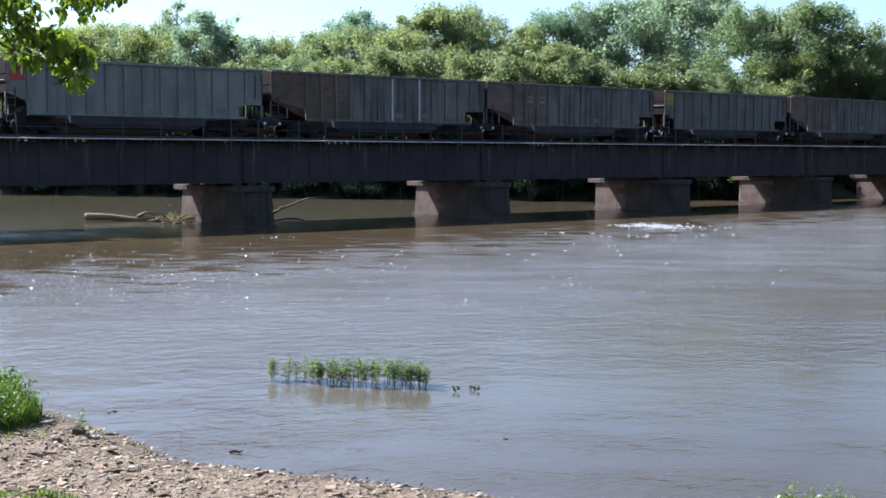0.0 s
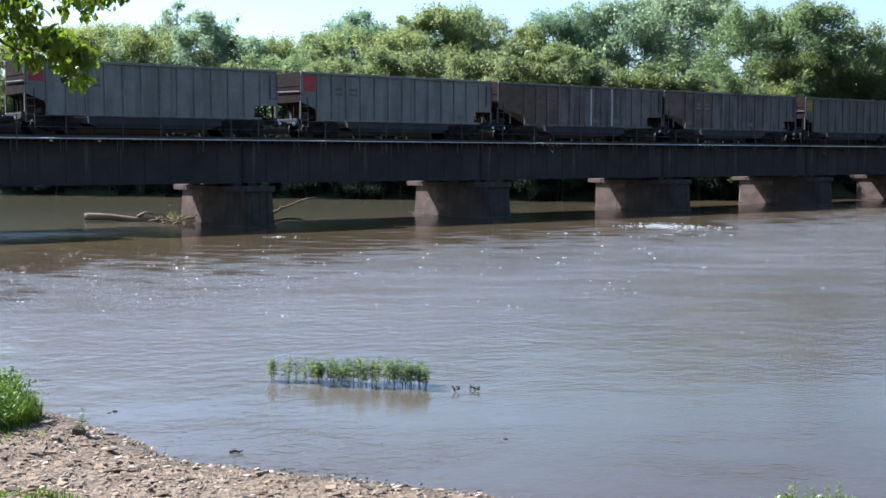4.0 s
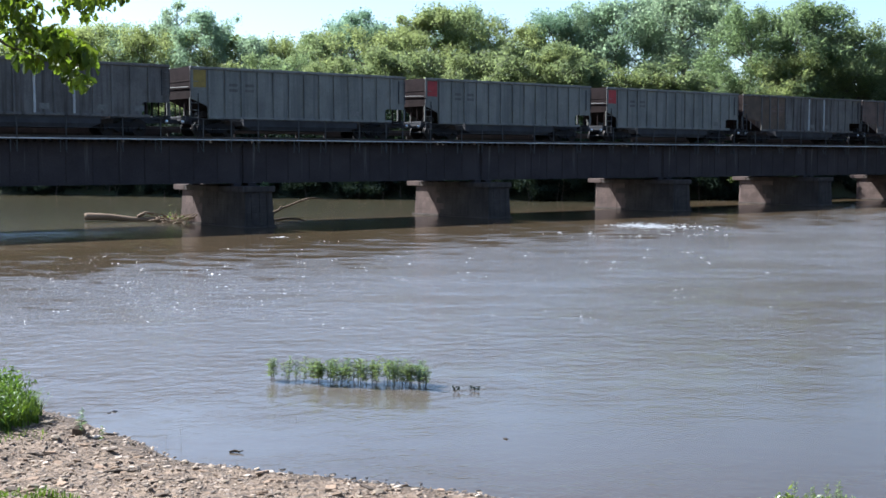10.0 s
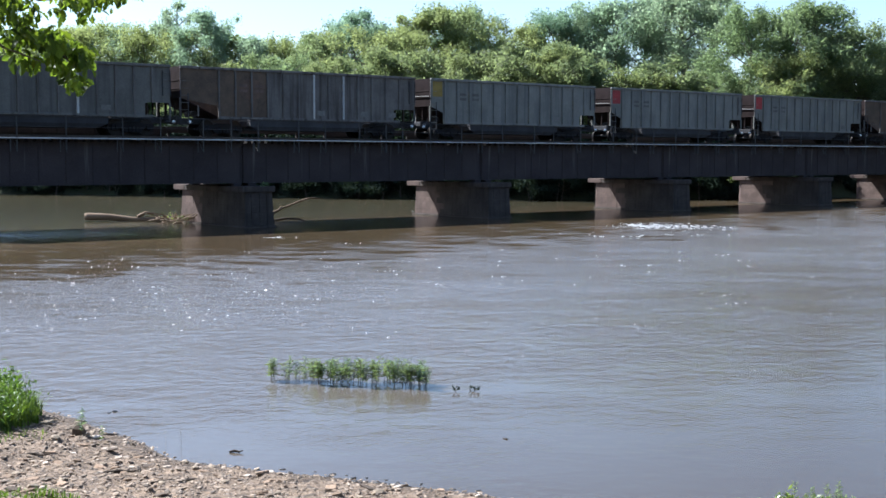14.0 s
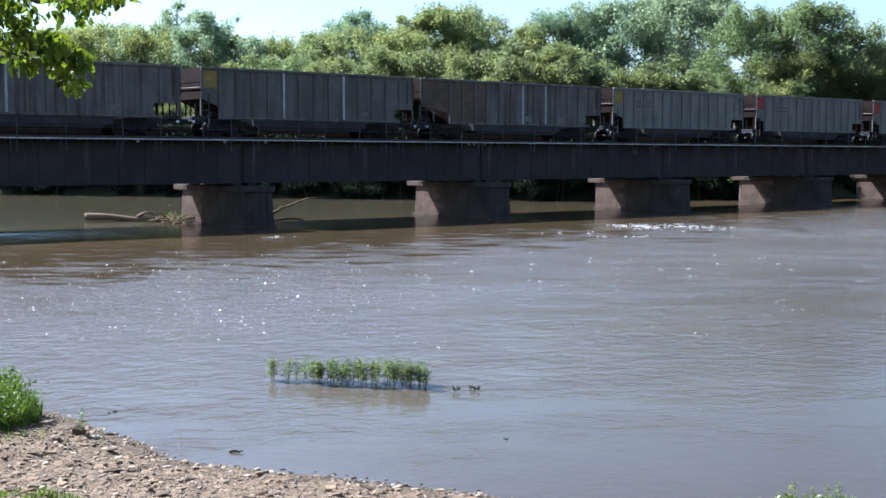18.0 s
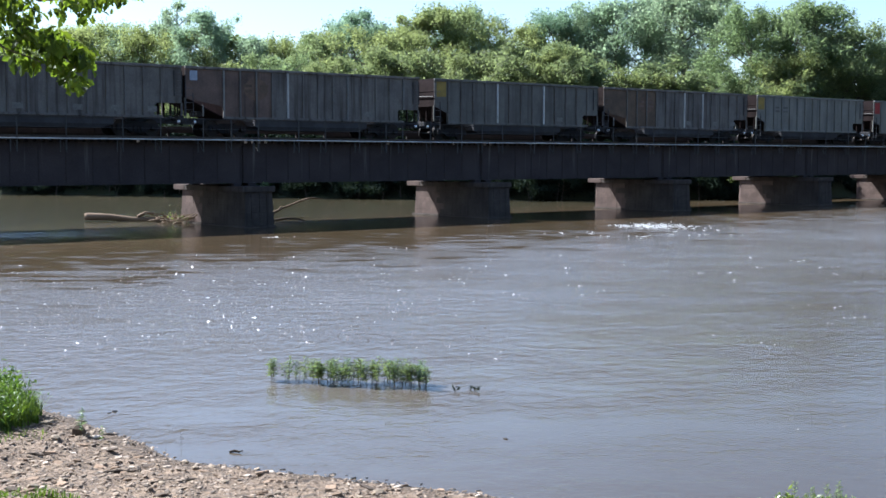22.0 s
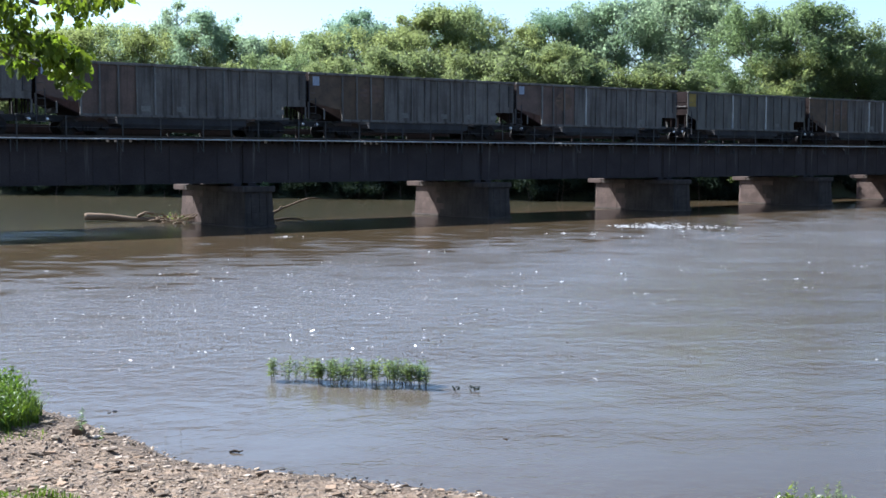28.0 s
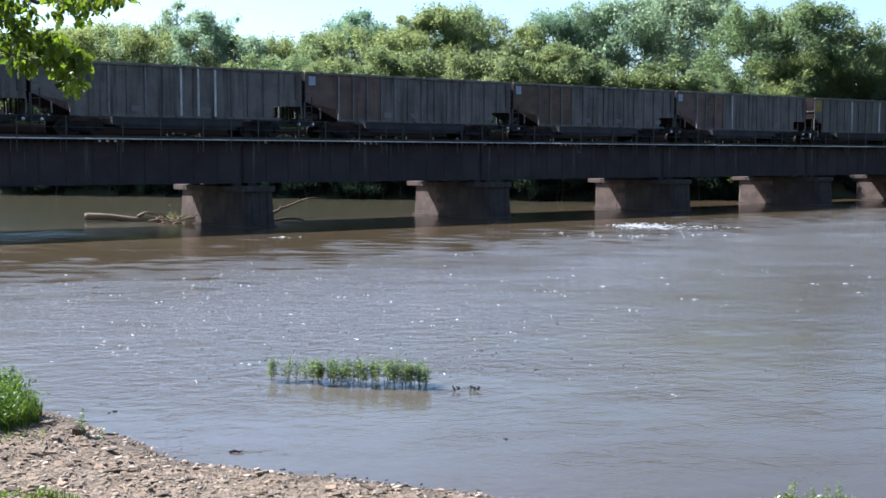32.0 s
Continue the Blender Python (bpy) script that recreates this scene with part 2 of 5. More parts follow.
M = {
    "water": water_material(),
    "ground": ground_material(),
    "stone": worn("pier stone", (0.076, 0.062, 0.054), (0.028, 0.024, 0.0225), 0.9, big=0.7, relief=0.012, vary=0.05, streak=(0.036, 0.03, 0.026), spec=0.1),
    # Brighter reddish copy of the pier stone: sunlight painted on the upstream ends.
    "sunlit_red_stone": worn("red sandstone with painted sunlight", (0.125, 0.091, 0.077), (0.055, 0.041, 0.036), 0.9, big=1.2, relief=0.012, vary=0.1, spec=0.1),
    "girder": worn("old girder steel", (0.052, 0.043, 0.043), (0.030, 0.025, 0.026), 0.85, big=0.5, vary=0.03, streak=(0.095, 0.085, 0.08), spec=0.1, runs=(2.2, 0.62, 0.74)),
    "rail": worn("rail steel", (0.10, 0.078, 0.066), (0.05, 0.038, 0.032), 0.55, 0.4),
    "tie": worn("tarred timber", (0.03, 0.025, 0.021), (0.014, 0.012, 0.011), 0.95, stretch=(1, 0.15, 1)),
    "grating": worn("grey walkway edge", (0.50, 0.49, 0.47), (0.30, 0.28, 0.26), 0.6, vary=0.05),
    "plank": worn("weathered plank", (0.20, 0.18, 0.15), (0.12, 0.10, 0.09), 0.9, stretch=(0.2, 1, 1)),
    "post": worn("dull galvanised post", (0.065, 0.063, 0.06), (0.035, 0.033, 0.031), 0.7, 0.0),
    "aluminium": worn("dusty aluminium", (0.182, 0.178, 0.158), (0.118, 0.116, 0.104), 0.65, 0.1, big=0.7, vary=0.05, streak=(0.10, 0.10, 0.095)),
    "grey_dark": worn("grimy grey paint", (0.122, 0.117, 0.104), (0.07, 0.067, 0.06), 0.75, 0.0, big=0.7, vary=0.06, streak=(0.062, 0.057, 0.053)),
    "slate": worn("grimy dark paint", (0.135, 0.124, 0.112), (0.074, 0.066, 0.061), 0.75, big=0.8, vary=0.08, streak=(0.042, 0.034, 0.03)),
    "brown": worn("rusty brown paint", (0.132, 0.09, 0.072), (0.064, 0.047, 0.041), 0.8, big=0.8, streak=(0.055, 0.042, 0.035)),
    "ochre": worn("faded ochre paint", (0.108, 0.076, 0.052), (0.05, 0.038, 0.03), 0.8, big=1.2),
    # Dirt on the car ends, darkened further to paint the shade between cars.
    "shaded_grime": worn("caked dirt with painted shade", (0.028, 0.020, 0.019), (0.016, 0.012, 0.0115), 0.95, big=1.5, spec=0.05),
    "emblem": worn("faded emblem paint", (0.122, 0.08, 0.056), (0.065, 0.046, 0.036), 0.8, big=3),
    "under": worn("greasy underframe", (0.056, 0.055, 0.059), (0.03, 0.029, 0.031), 0.8, spec=0.15),
    "truck": worn("black greasy cast steel", (0.022, 0.020, 0.021), (0.012, 0.011, 0.011), 0.85, spec=0.1),
    "wheel": worn("wheel steel", (0.026, 0.02, 0.017), (0.012, 0.010, 0.009), 0.6, 0.4),
    "shiny": worn("polished steel", (0.85, 0.85, 0.83), (0.7, 0.7, 0.7), 0.38, 1.0),
    "red": worn("faded red paint", (0.30, 0.04, 0.04), (0.19, 0.035, 0.035), 0.6, big=2),
    "yellow": worn("faded yellow paint", (0.27, 0.19, 0.045), (0.16, 0.115, 0.035), 0.6, big=2),
    "blue": worn("pale blue paint", (0.28, 0.32, 0.39), (0.18, 0.2, 0.25), 0.6, big=2),
    "white": worn("chalky white paint", (0.40, 0.395, 0.38), (0.26, 0.255, 0.245), 0.6, big=2),
    "pale": worn("pale worn paint", (0.165, 0.16, 0.15), (0.10, 0.095, 0.09), 0.7, big=2),
    "stencil": worn("worn stencil paint", (0.155, 0.148, 0.135), (0.095, 0.09, 0.083), 0.7, big=4),
    "bark": worn("grey bark", (0.17, 0.14, 0.11), (0.09, 0.075, 0.06), 0.95, big=3, stretch=(1, 1, 0.2), relief=0.02),
    "log": worn("sun-bleached driftwood", (0.23, 0.17, 0.12), (0.07, 0.05, 0.036), 0.95, big=2, stretch=(0.15, 1, 1), relief=0.01, spec=0.1),
    "pebble": worn("river pebble", (0.30, 0.235, 0.165), (0.14, 0.105, 0.075), 0.85, big=3, vary=0.4),
    "pebble_dark": worn("dark wet earth", (0.12, 0.09, 0.065), (0.06, 0.045, 0.035), 0.9, big=5),
    "mud_plate": worn("dried mud", (0.30, 0.215, 0.15), (0.13, 0.088, 0.058), 0.95, big=9, fine=60, vary=0.35, spec=0.1),
    "pale_stone": worn("pale limestone", (0.56, 0.46, 0.36), (0.34, 0.26, 0.19), 0.85, big=7, fine=50, vary=0.2, spec=0.2),
    "wet_stone": worn("dark wet stone", (0.05, 0.043, 0.036), (0.022, 0.019, 0.016), 0.35, big=6, vary=0.3),
    "stick": worn("dark damp wood", (0.05, 0.037, 0.026), (0.022, 0.017, 0.013), 0.95, big=6, stretch=(0.2, 1, 1)),
    "pebble_small": pebble_material(),
    "foam": worn("river foam", (0.46, 0.46, 0.45), (0.3, 0.3, 0.3), 0.5, big=4),
    "fleck": worn("thin foam and glint white", (0.34, 0.34, 0.335), (0.2, 0.2, 0.2), 0.5, big=4),
    # Woodland leaf tones are paled, and some blued, to paint in distance haze.
    "leaf_far": leafy("woodland leaves", (0.18, 0.202, 0.13), (0.305, 0.328, 0.205), 0.8, lit=(1.18, 1.22, 0.82), spec=0.2),
    "leaf_blue": leafy("woodland leaves with painted blue haze", (0.222, 0.262, 0.218), (0.325, 0.368, 0.30), 0.8, lit=(1.18, 1.25, 0.93), spec=0.15),
    "leaf_mid": leafy("young woodland leaves", (0.145, 0.165, 0.105), (0.25, 0.272, 0.165), 0.78, lit=(1.18, 1.22, 0.82)),
    # Far-bank scrub's shade is put into this leaf colour; withered twig leaves share it.
    "leaf_dark_shaded": leafy("dark scrub leaves with painted shade", (0.018, 0.028, 0.021), (0.03, 0.042, 0.03), 0.2, gloss=0.8, spec=0.1),
    "leaf_near": leafy("oak leaves", (0.035, 0.05, 0.013), (0.185, 0.225, 0.03), 0.62),
    "leaf_weed": leafy("willow weed leaves", (0.055, 0.085, 0.032), (0.31, 0.365, 0.15), 0.35, gloss=0.3, spec=0.6),
    "grass": leafy("bank grass", (0.07, 0.11, 0.018), (0.18, 0.245, 0.05), 0.42),
    "stem": worn("plant stem", (0.10, 0.085, 0.045), (0.05, 0.04, 0.025), 0.8),
}

# ---------------------------------------------------------------- mesh tools


class Shape:
    """Collects corners and faces for one mesh."""

    def __init__(self):
        self.v, self.f = [], []

    def add(self, pts, faces):
        n = len(self.v)
        self.v.extend(tuple(p) for p in pts)
        self.f.extend(tuple(n + i for i in f) for f in faces)
        return self

    def box(self, x0, x1, y0, y1, z0, z1, c=0.0):
        """A box; c chamfers its edges."""
        if c <= 0:
            return self.add([(x, y, z) for x in (x0, x1) for y in (y0, y1) for z in (z0, z1)],
                            [(0, 1, 3, 2), (4, 6, 7, 5), (0, 4, 5, 1), (2, 3, 7, 6), (0, 2, 6, 4), (1, 5, 7, 3)])
        lo, hi, mid = (x0, y0, z0), (x1, y1, z1), Vector(((x0 + x1) / 2, (y0 + y1) / 2, (z0 + z1) / 2))
        pts, at = [], {}
        for k in range(8):
            side = [(k >> a) & 1 for a in range(3)]
            for a in range(3):
                p = [hi[i] if side[i] else lo[i] for i in range(3)]
                for i in range(3):
                    if i != a:
                        p[i] += -c if side[i] else c
                at[k, a] = len(pts)
                pts.append(p)
        faces = [[at[k, a] for k in range(8)] for a in range(3)]
        out = []
        for a in range(3):
            b, d = (a + 1) % 3, (a + 2) % 3
            for s in (0, 1):
                ring = [(s << a) | (i << b) | (j << d) for i, j in ((0, 0), (1, 0), (1, 1), (0, 1))]
                out.append([at[k, a] for k in ring])
                k0 = (s << b)
            for s in (0, 1):
                for r in (0, 1):
                    k0 = (s << b) | (r << d)
                    k1 = k0 | (1 << a)
                    out.append([at[k0, b], at[k1, b], at[k1, d], at[k0, d]])
        for k in range(8):
            out.append([at[k, 0], at[k, 1], at[k, 2]])
        fixed = []
        for f in out:
            a, b, d = (Vector(pts[i]) for i in f[:3])
            nrm = (b - a).cross(d - a)
            fixed.append(f if nrm.dot((a + b + d) / 3 - mid) > 0 else f[::-1])
        return self.add(pts, fixed)

    def prism(self, outline, y0, y1):
        """An outline in x and z, given thickness along y."""
        n = len(outline)
        pts = [(x, y0, z) for x, z in outline] + [(x, y1, z) for x, z in outline]
        return self.add(pts, [tuple(range(n)), tuple(range(2 * n - 1, n - 1, -1))] + [(i, n + i, n + (i + 1) % n, (i + 1) % n) for i in range(n)])

    def tube(self, a, b, r0, r1=None, n=8, caps=True):
        a, b = Vector(a), Vector(b)
        r1 = r0 if r1 is None else r1
        axis = (b - a).normalized()
        side = axis.orthogonal().normalized()
        up = axis.cross(side)
        ring = [(math.cos(2 * math.pi * i / n), math.sin(2 * math.pi * i / n)) for i in range(n)]
        pts = [a + (side * c + up * s) * r0 for c, s in ring] + [b + (side * c + up * s) * r1 for c, s in ring]
        faces = [(i, (i + 1) % n, n + (i + 1) % n, n + i) for i in range(n)]
        if caps:
            faces += [tuple(range(n - 1, -1, -1)), tuple(range(n, 2 * n))]
        return self.add(pts, faces)

    def path(self, pts, radii, n=7):
        """A bent, tapered tube through points."""
        pts = [Vector(p) for p in pts]
        rings, faces, base = [], [], 0
        side = (pts[1] - pts[0]).orthogonal().normalized()
        for i, p in enumerate(pts):
            axis = (pts[min(i + 1, len(pts) - 1)] - pts[max(i - 1, 0)]).normalized()
            side = (side - axis * side.dot(axis)).normalized()
            up = axis.cross(side)
            rings += [p + (side * math.cos(2 * math.pi * k / n) + up * math.sin(2 * math.pi * k / n)) * radii[i] for k in range(n)]
        for i in range(len(pts) - 1):
            faces += [(i * n + k, i * n + (k + 1) % n, (i + 1) * n + (k + 1) % n, (i + 1) * n + k) for k in range(n)]
        last = (len(pts) - 1) * n
        faces += [tuple(range(n - 1, -1, -1)), tuple(range(last, last + n))]
        return self.add(rings, faces)

    def mesh(self, name, mat, smooth=False):
        me = bpy.data.meshes.new(name)
        me.from_pydata(self.v, [], self.f)
        me.materials.append(mat)
        if smooth:
            me.shade_smooth()
        me.update()
        return me


def part(name, shape, mat, parent, label="", smooth=False):
    """One mesh object under a thing or a part. shape: a Shape or a ready mesh."""
    me = shape.mesh(name, M[mat], smooth) if isinstance(shape, Shape) else shape
    ob = new(name, me)
    ob.parent = parent
    return tagged(ob, label)


def thing(name, m, label, category, group="", kind=""):
    ob = new(name)
    ob.empty_display_size = 0.3
    ob.matrix_basis = m
    return tagged(ob, label, category, group, kind)


def single(name, shape, mat, m, label, category, group="", kind="", smooth=False):
    ob = new(name, shape.mesh(name, M[mat], smooth) if isinstance(shape, Shape) else shape)
    ob.matrix_basis = m
    return tagged(ob, label, category, group, kind)


BRIDGE = pose(0, 0, 0, 0, 0, THETA)


def on_bridge(u, d, z=0.0):
    """A pose in the bridge's own axes: u along it, d the distance across from the camera."""
    return BRIDGE @ Matrix.Translation((u, d, z))

# ---------------------------------------------------------------- ground and river


def along_line(d, line):
    """The place u of a bank at the distance d, by straight pieces."""
    for (d0, u0), (d1, u1) in zip(line, line[1:]):
        if d <= d1:
            return u0 + (u1 - u0) * max(0.0, (d - d0) / (d1 - d0))
    return line[-1][1]


NEAR_BANK = [(-400, 12), (-50, 11), (0, 10.2), (10, 8.95), (10.7, 8.63), (11.5, 8.2), (12.4, 7.67), (13.4, 7.0), (14.2, 6.6), (16.8, 6.6),
             (18.1, 6.4), (40, 5.5), (60, 3), (100, -12), (160, -70), (400, -400)]
FAR_BANK = [(-400, 118), (50, 116), (70, 109), (76, 92), (83, 77), (105, 60.6), (127, 47.7), (160, 25), (220, -30), (400, -260)]


def ground_height(x, y):
    u, d = x * ALONG.x + y * ALONG.y, x * ACROSS.x + y * ACROSS.y
    wob = 0.16 * noise.noise((x * 0.9, y * 0.9, 3.0)) + 0.5 * noise.noise((x * 0.11, y * 0.11, 1.0)) * min(1.0, abs(d - 14) / 25)
    near, far = u - along_line(d, NEAR_BANK) + wob, along_line(d, FAR_BANK) - u + wob * 2
    if near > 0 and far > 0:
        return -min(1.6, 0.14 * min(near, far))
    if near <= 0:
        rise = min(2.2, -near * 0.12 + max(0.0, -near - 4.5) * 0.2)
        rough = min(1.0, -near * 2)
        return rise + rough * (0.05 * noise.noise((x * 2.1, y * 2.1, 0.0)) + 0.05 * noise.noise((x * 4.6, y * 4.6, 5.0)) + 0.035 * (0.4 - abs(noise.noise((x * 7.0, y * 11.0, 8.0)))) + 0.022 * noise.noise((x * 13.0, y * 15.0, 2.0))) + 0.1 * min(1, rise) * noise.noise((x * 0.4, y * 0.4, 9.0))
    return min(3.2, -far * 0.6) + 0.25 * noise.noise((x * 0.2, y * 0.2, 2.0)) * min(1.0, -far * 0.3)


def build_ground():
    az = sorted({*[round(-21.5 + 0.25 * i, 3) for i in range(110)], *[round(6 + 0.5 * i, 3) for i in range(33)], *[round(-180 + 4.5 * i, 3) for i in range(80)]})
    az = [a for a in az if a < 180]
    rad = [0.0] + [0.5 + 0.5 * i for i in range(19)] + [10 + 0.12 * i for i in range(12)] + [11.44 + 0.06 * i for i in range(135)] + [19.6 + 0.12 * i for i in range(20)] + [22 + 0.8 * i for i in range(48)] + [60 + 2 * i for i in range(70)] + [200 * 1.13 ** i for i in range(24)]
    verts, n = [], len(az)
    for r in rad[1:]:
        for a in az:
            x, y = r * math.sin(radians(a)), r * math.cos(radians(a))
            verts.append((x, y, ground_height(x, y)))
    faces = [(i * n + k, i * n + (k + 1) % n, (i + 1) * n + (k + 1) % n, (i + 1) * n + k) for i in range(len(rad) - 2) for k in range(n)]
    verts.append((0, 0, ground_height(0, 0)))
    faces += [(len(verts) - 1, (k + 1) % n, k) for k in range(n)]
    me = bpy.data.meshes.new("ground")
    me.from_pydata(verts, [], [f[::-1] for f in faces])
    me.materials.append(M["ground"])
    me.shade_smooth()
    tagged(new("ground", me), "gravel and mud river bank with grass above", "ground", kind="structure")


build_ground()
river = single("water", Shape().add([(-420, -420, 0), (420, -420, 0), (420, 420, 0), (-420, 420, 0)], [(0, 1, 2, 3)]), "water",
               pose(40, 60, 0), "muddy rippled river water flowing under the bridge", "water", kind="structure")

# ---------------------------------------------------------------- bridge
SPAN = 17.58
PIERS = [33.35 + SPAN * i for i in range(-1, 6)]      # middles of the piers along the bridge
GIRDER_D = (61.95, 67.1)
RAIL_TOP = 5.10
TRACK_D = 64.1


def stone_pier(u):
    pier = thing("bridge_pier", on_bridge(u, 60.0, 0), "weathered masonry pier of brown stone standing in the river", "bridge pier", "bridge piers")
    rng = random.Random(int(u * 10))
    core = Shape().box(-0.80, 0.80, 0.12, 7.9, -1.6, 1.98)
    part("core", core, "stone", pier)
    base = Shape().box(-1.06, 1.06, -0.10, 8.15, -1.6, 0.10, 0.03)
    part("footing", base, "stone", pier, "wet stone footing")
    z, rows = 0.10, 5
    step = (1.98 - z) / rows
    for r in range(rows):
        inset = 0.018 * r
        for side in (-1, 1):
            y = 0.0 + inset
            while y < 8.0 - inset - 0.02:
                w = min(rng.uniform(0.75, 1.35), 8.0 - inset - y)
                if 8.0 - inset - y - w < 0.4:
                    w = 8.0 - inset - y
                out = 0.935 - inset + rng.uniform(-0.012, 0.012)
                a, b = (-out, -0.5) if side < 0 else (0.5, out)
                # Blocks of the sunlit upstream part get the brighter tone.
                part("stone_block", Shape().box(a, b, y + 0.002, y + w - 0.002, z + r * step + 0.002, z + (r + 1) * step - 0.002, 0.004), "sunlit_red_stone" if y > 4.6 else "stone", pier)
                y += w
        for k in range(2):
            lo, hi = (-0.48, 0.02) if k == 0 else (0.035, 0.48)
            part("stone_block", Shape().box(lo, hi, inset - rng.uniform(0, 0.02), 0.5, z + r * step + 0.007, z + (r + 1) * step - 0.004, 0.008), "stone", pier)
        # pointed upstream end
        o = 0.92 - inset
        tip = [(-o, 7.9), (o, 7.9), (o * 0.55, 8.45), (0, 8.72 - inset), (-o * 0.55, 8.45)]
        zz0, zz1 = z + r * step + 0.007, z + (r + 1) * step - 0.007
        pts = [(x, y, zz0) for x, y in tip] + [(x, y, zz1) for x, y in tip]
        part("cutwater_block", Shape().add(pts, [(4, 3, 2, 1, 0), (5, 6, 7, 8, 9)] + [(i, (i + 1) % 5, 5 + (i + 1) % 5, 5 + i) for i in range(5)]), "sunlit_red_stone", pier)
    for k in range(6):
        y0 = -0.05 + k * 1.475
        part("cap_stone", Shape().box(-1.04, 1.0, y0 + 0.006, y0 + 1.469, 1.985, 2.31 + rng.uniform(-0.01, 0.01), 0.025), "sunlit_red_stone" if k > 4 else "stone", pier, "reddish cap stone with painted sunlight" if k > 4 else "")
    for d in GIRDER_D:
        for s in (-0.45, 0.45):
            part("bearing", Shape().box(s - 0.25, s + 0.25, d - 60 - 0.3, d - 60 + 0.3, 2.30, 2.46, 0.02), "girder", pier, "rusty bearing block")
    return pier


for u in PIERS:
    stone_pier(u)


def girder_span(u0, u1):
    """One span: two riveted plate girders, cross frames, timber ties."""
    length = u1 - u0 - 0.06
    span = thing("girder_span", on_bridge(u0 + 0.03, GIRDER_D[0], 2.46), "dark riveted steel plate girder bridge span", "bridge span", "bridge spans")
    top = 4.72 - 2.46
    gap = GIRDER_D[1] - GIRDER_D[0]
    for y, out in ((0.0, -1), (gap, 1)):
        g = part("girder", Shape().box(0, length, y - 0.012, y + 0.012, 0.03, top - 0.03), "girder", span)
        part("flange", Shape().box(0, length, y - 0.19, y + 0.19, 0, 0.03, 0.006), "girder", g)
        part("flange", Shape().box(0, length, y - 0.19, y + 0.19, top - 0.03, top, 0.006), "girder", g)
        for z0, z1 in ((0.031, 0.18), (top - 0.18, top - 0.031)):
            part("flange_angle", Shape().box(0, length, y - 0.03, y + 0.03, z0, z1, 0.004), "girder", g)
        n = 12
        stiff = Shape().box(-0.012, 0.012, 0.013, 0.04, 0.031, top - 0.031).box(-0.05, 0.05, 0.0125, 0.018, 0.19, top - 0.19).mesh("stiffener", M["girder"])
        for i in range(n + 1):
            for s in ((-1, 1) if i in (0, n) else (out,)):
                ob = part("stiffener", stiff, "girder", g)
                ob.matrix_basis = Matrix.Translation((0.09 + (length - 0.18) * i / n, y, 0)) @ Matrix.Diagonal((1, s, 1, 1))
    for i in range(5):
        x = 0.4 + (length - 0.8) * i / 4
        part("cross_frame", Shape().tube((x, 0.02, 0.15), (x, gap - 0.02, top - 0.2), 0.05, n=6).tube((x, 0.02, top - 0.2), (x + 0.02, gap - 0.02, 0.15), 0.05, n=6)
             .box(x - 0.05, x + 0.05, 0.02, gap - 0.02, 0.08, 0.18).box(x - 0.05, x + 0.05, 0.02, gap - 0.02, top - 0.28, top - 0.16), "girder", span)
    # unseen plate added to stop sun falling through the ties onto the piers
    part("deck_plate", Shape().box(0, length, 0.2, gap - 0.2, top - 0.05, top - 0.01), "girder", span)
    tie = Shape().box(-0.125, 0.125, -0.45, gap + 0.45, top, top + 0.23, 0.012).mesh("tie", M["tie"])
    n = int(length / 0.42)
    for i in range(n):
        part("tie", tie, "tie", span, "tarred timber cross tie" if i == 0 else "").location = (0.2 + (length - 0.4) * i / (n - 1), 0, 0)
    return span


for a, b in zip(PIERS, PIERS[1:]):
    girder_span(a, b)
girder_span(PIERS[0] - SPAN, PIERS[0])
B0, B1 = PIERS[0] - SPAN, PIERS[-1]


def abutment(u, out):
    ab = thing("bridge_abutment", on_bridge(u, 60.0, 0), "masonry bridge abutment set into the river bank", "abutment", "bridge abutments")
    x0, x1 = (0.0, 6.0) if out > 0 else (-6.0, 0.0)
    part("wall", Shape().box(x0, x1, 0, 8.7, -1.6, 2.3, 0.04), "stone", ab)
    part("back_wall", Shape().box(x0 + (0.9 if out > 0 else 0), x1 - (0 if out > 0 else 0.9), 0.0, 8.7, 2.3, 4.68, 0.04), "stone", ab)


abutment(B0 - 0.0, -1)
abutment(B1 + 0.95, 1)


def track():
    """Two rails with base, web and head, on tie plates."""
    tr = thing("railway_track", on_bridge(B0, TRACK_D, 4.95), "steel railway track laid on timber ties over the bridge", "railway track")
    length = B1 - B0
    outline = [(-0.07, 0), (0.07, 0), (0.07, 0.012), (0.012, 0.03), (0.012, 0.105), (0.036, 0.118), (0.036, 0.15), (-0.036, 0.15), (-0.036, 0.118), (-0.012, 0.105), (-0.012, 0.03), (-0.07, 0.012)]
    for s in (-0.7525, 0.7525):
        pts = [(0, s + y, z) for y, z in outline] + [(length, s + y, z) for y, z in outline]
        n = len(outline)
        part("rail", Shape().add(pts, [tuple(range(n)), tuple(range(2 * n - 1, n - 1, -1))] + [(i, (i + 1) % n, n + (i + 1) % n, n + i) for i in range(n)]), "rail", tr)


track()

POSTS = [14.1, 16.2, 18.2, 20.36, 22.88, 25.93, 28.07, 30.58, 32.29, 34.01, 36.66, 38.48, 40.89, 42.84, 44.1, 46.24, 48.75, 50.45, 52.2, 55.0, 56.75, 59.3, 62.5, 64.9, 66.7, 69.1,
         71.6, 74.0, 75.8, 78.4, 81.8, 84.3, 87.7, 90.9, 93.4, 96.2, 98.7, 101.2, 103.6, 106.2, 108.9]


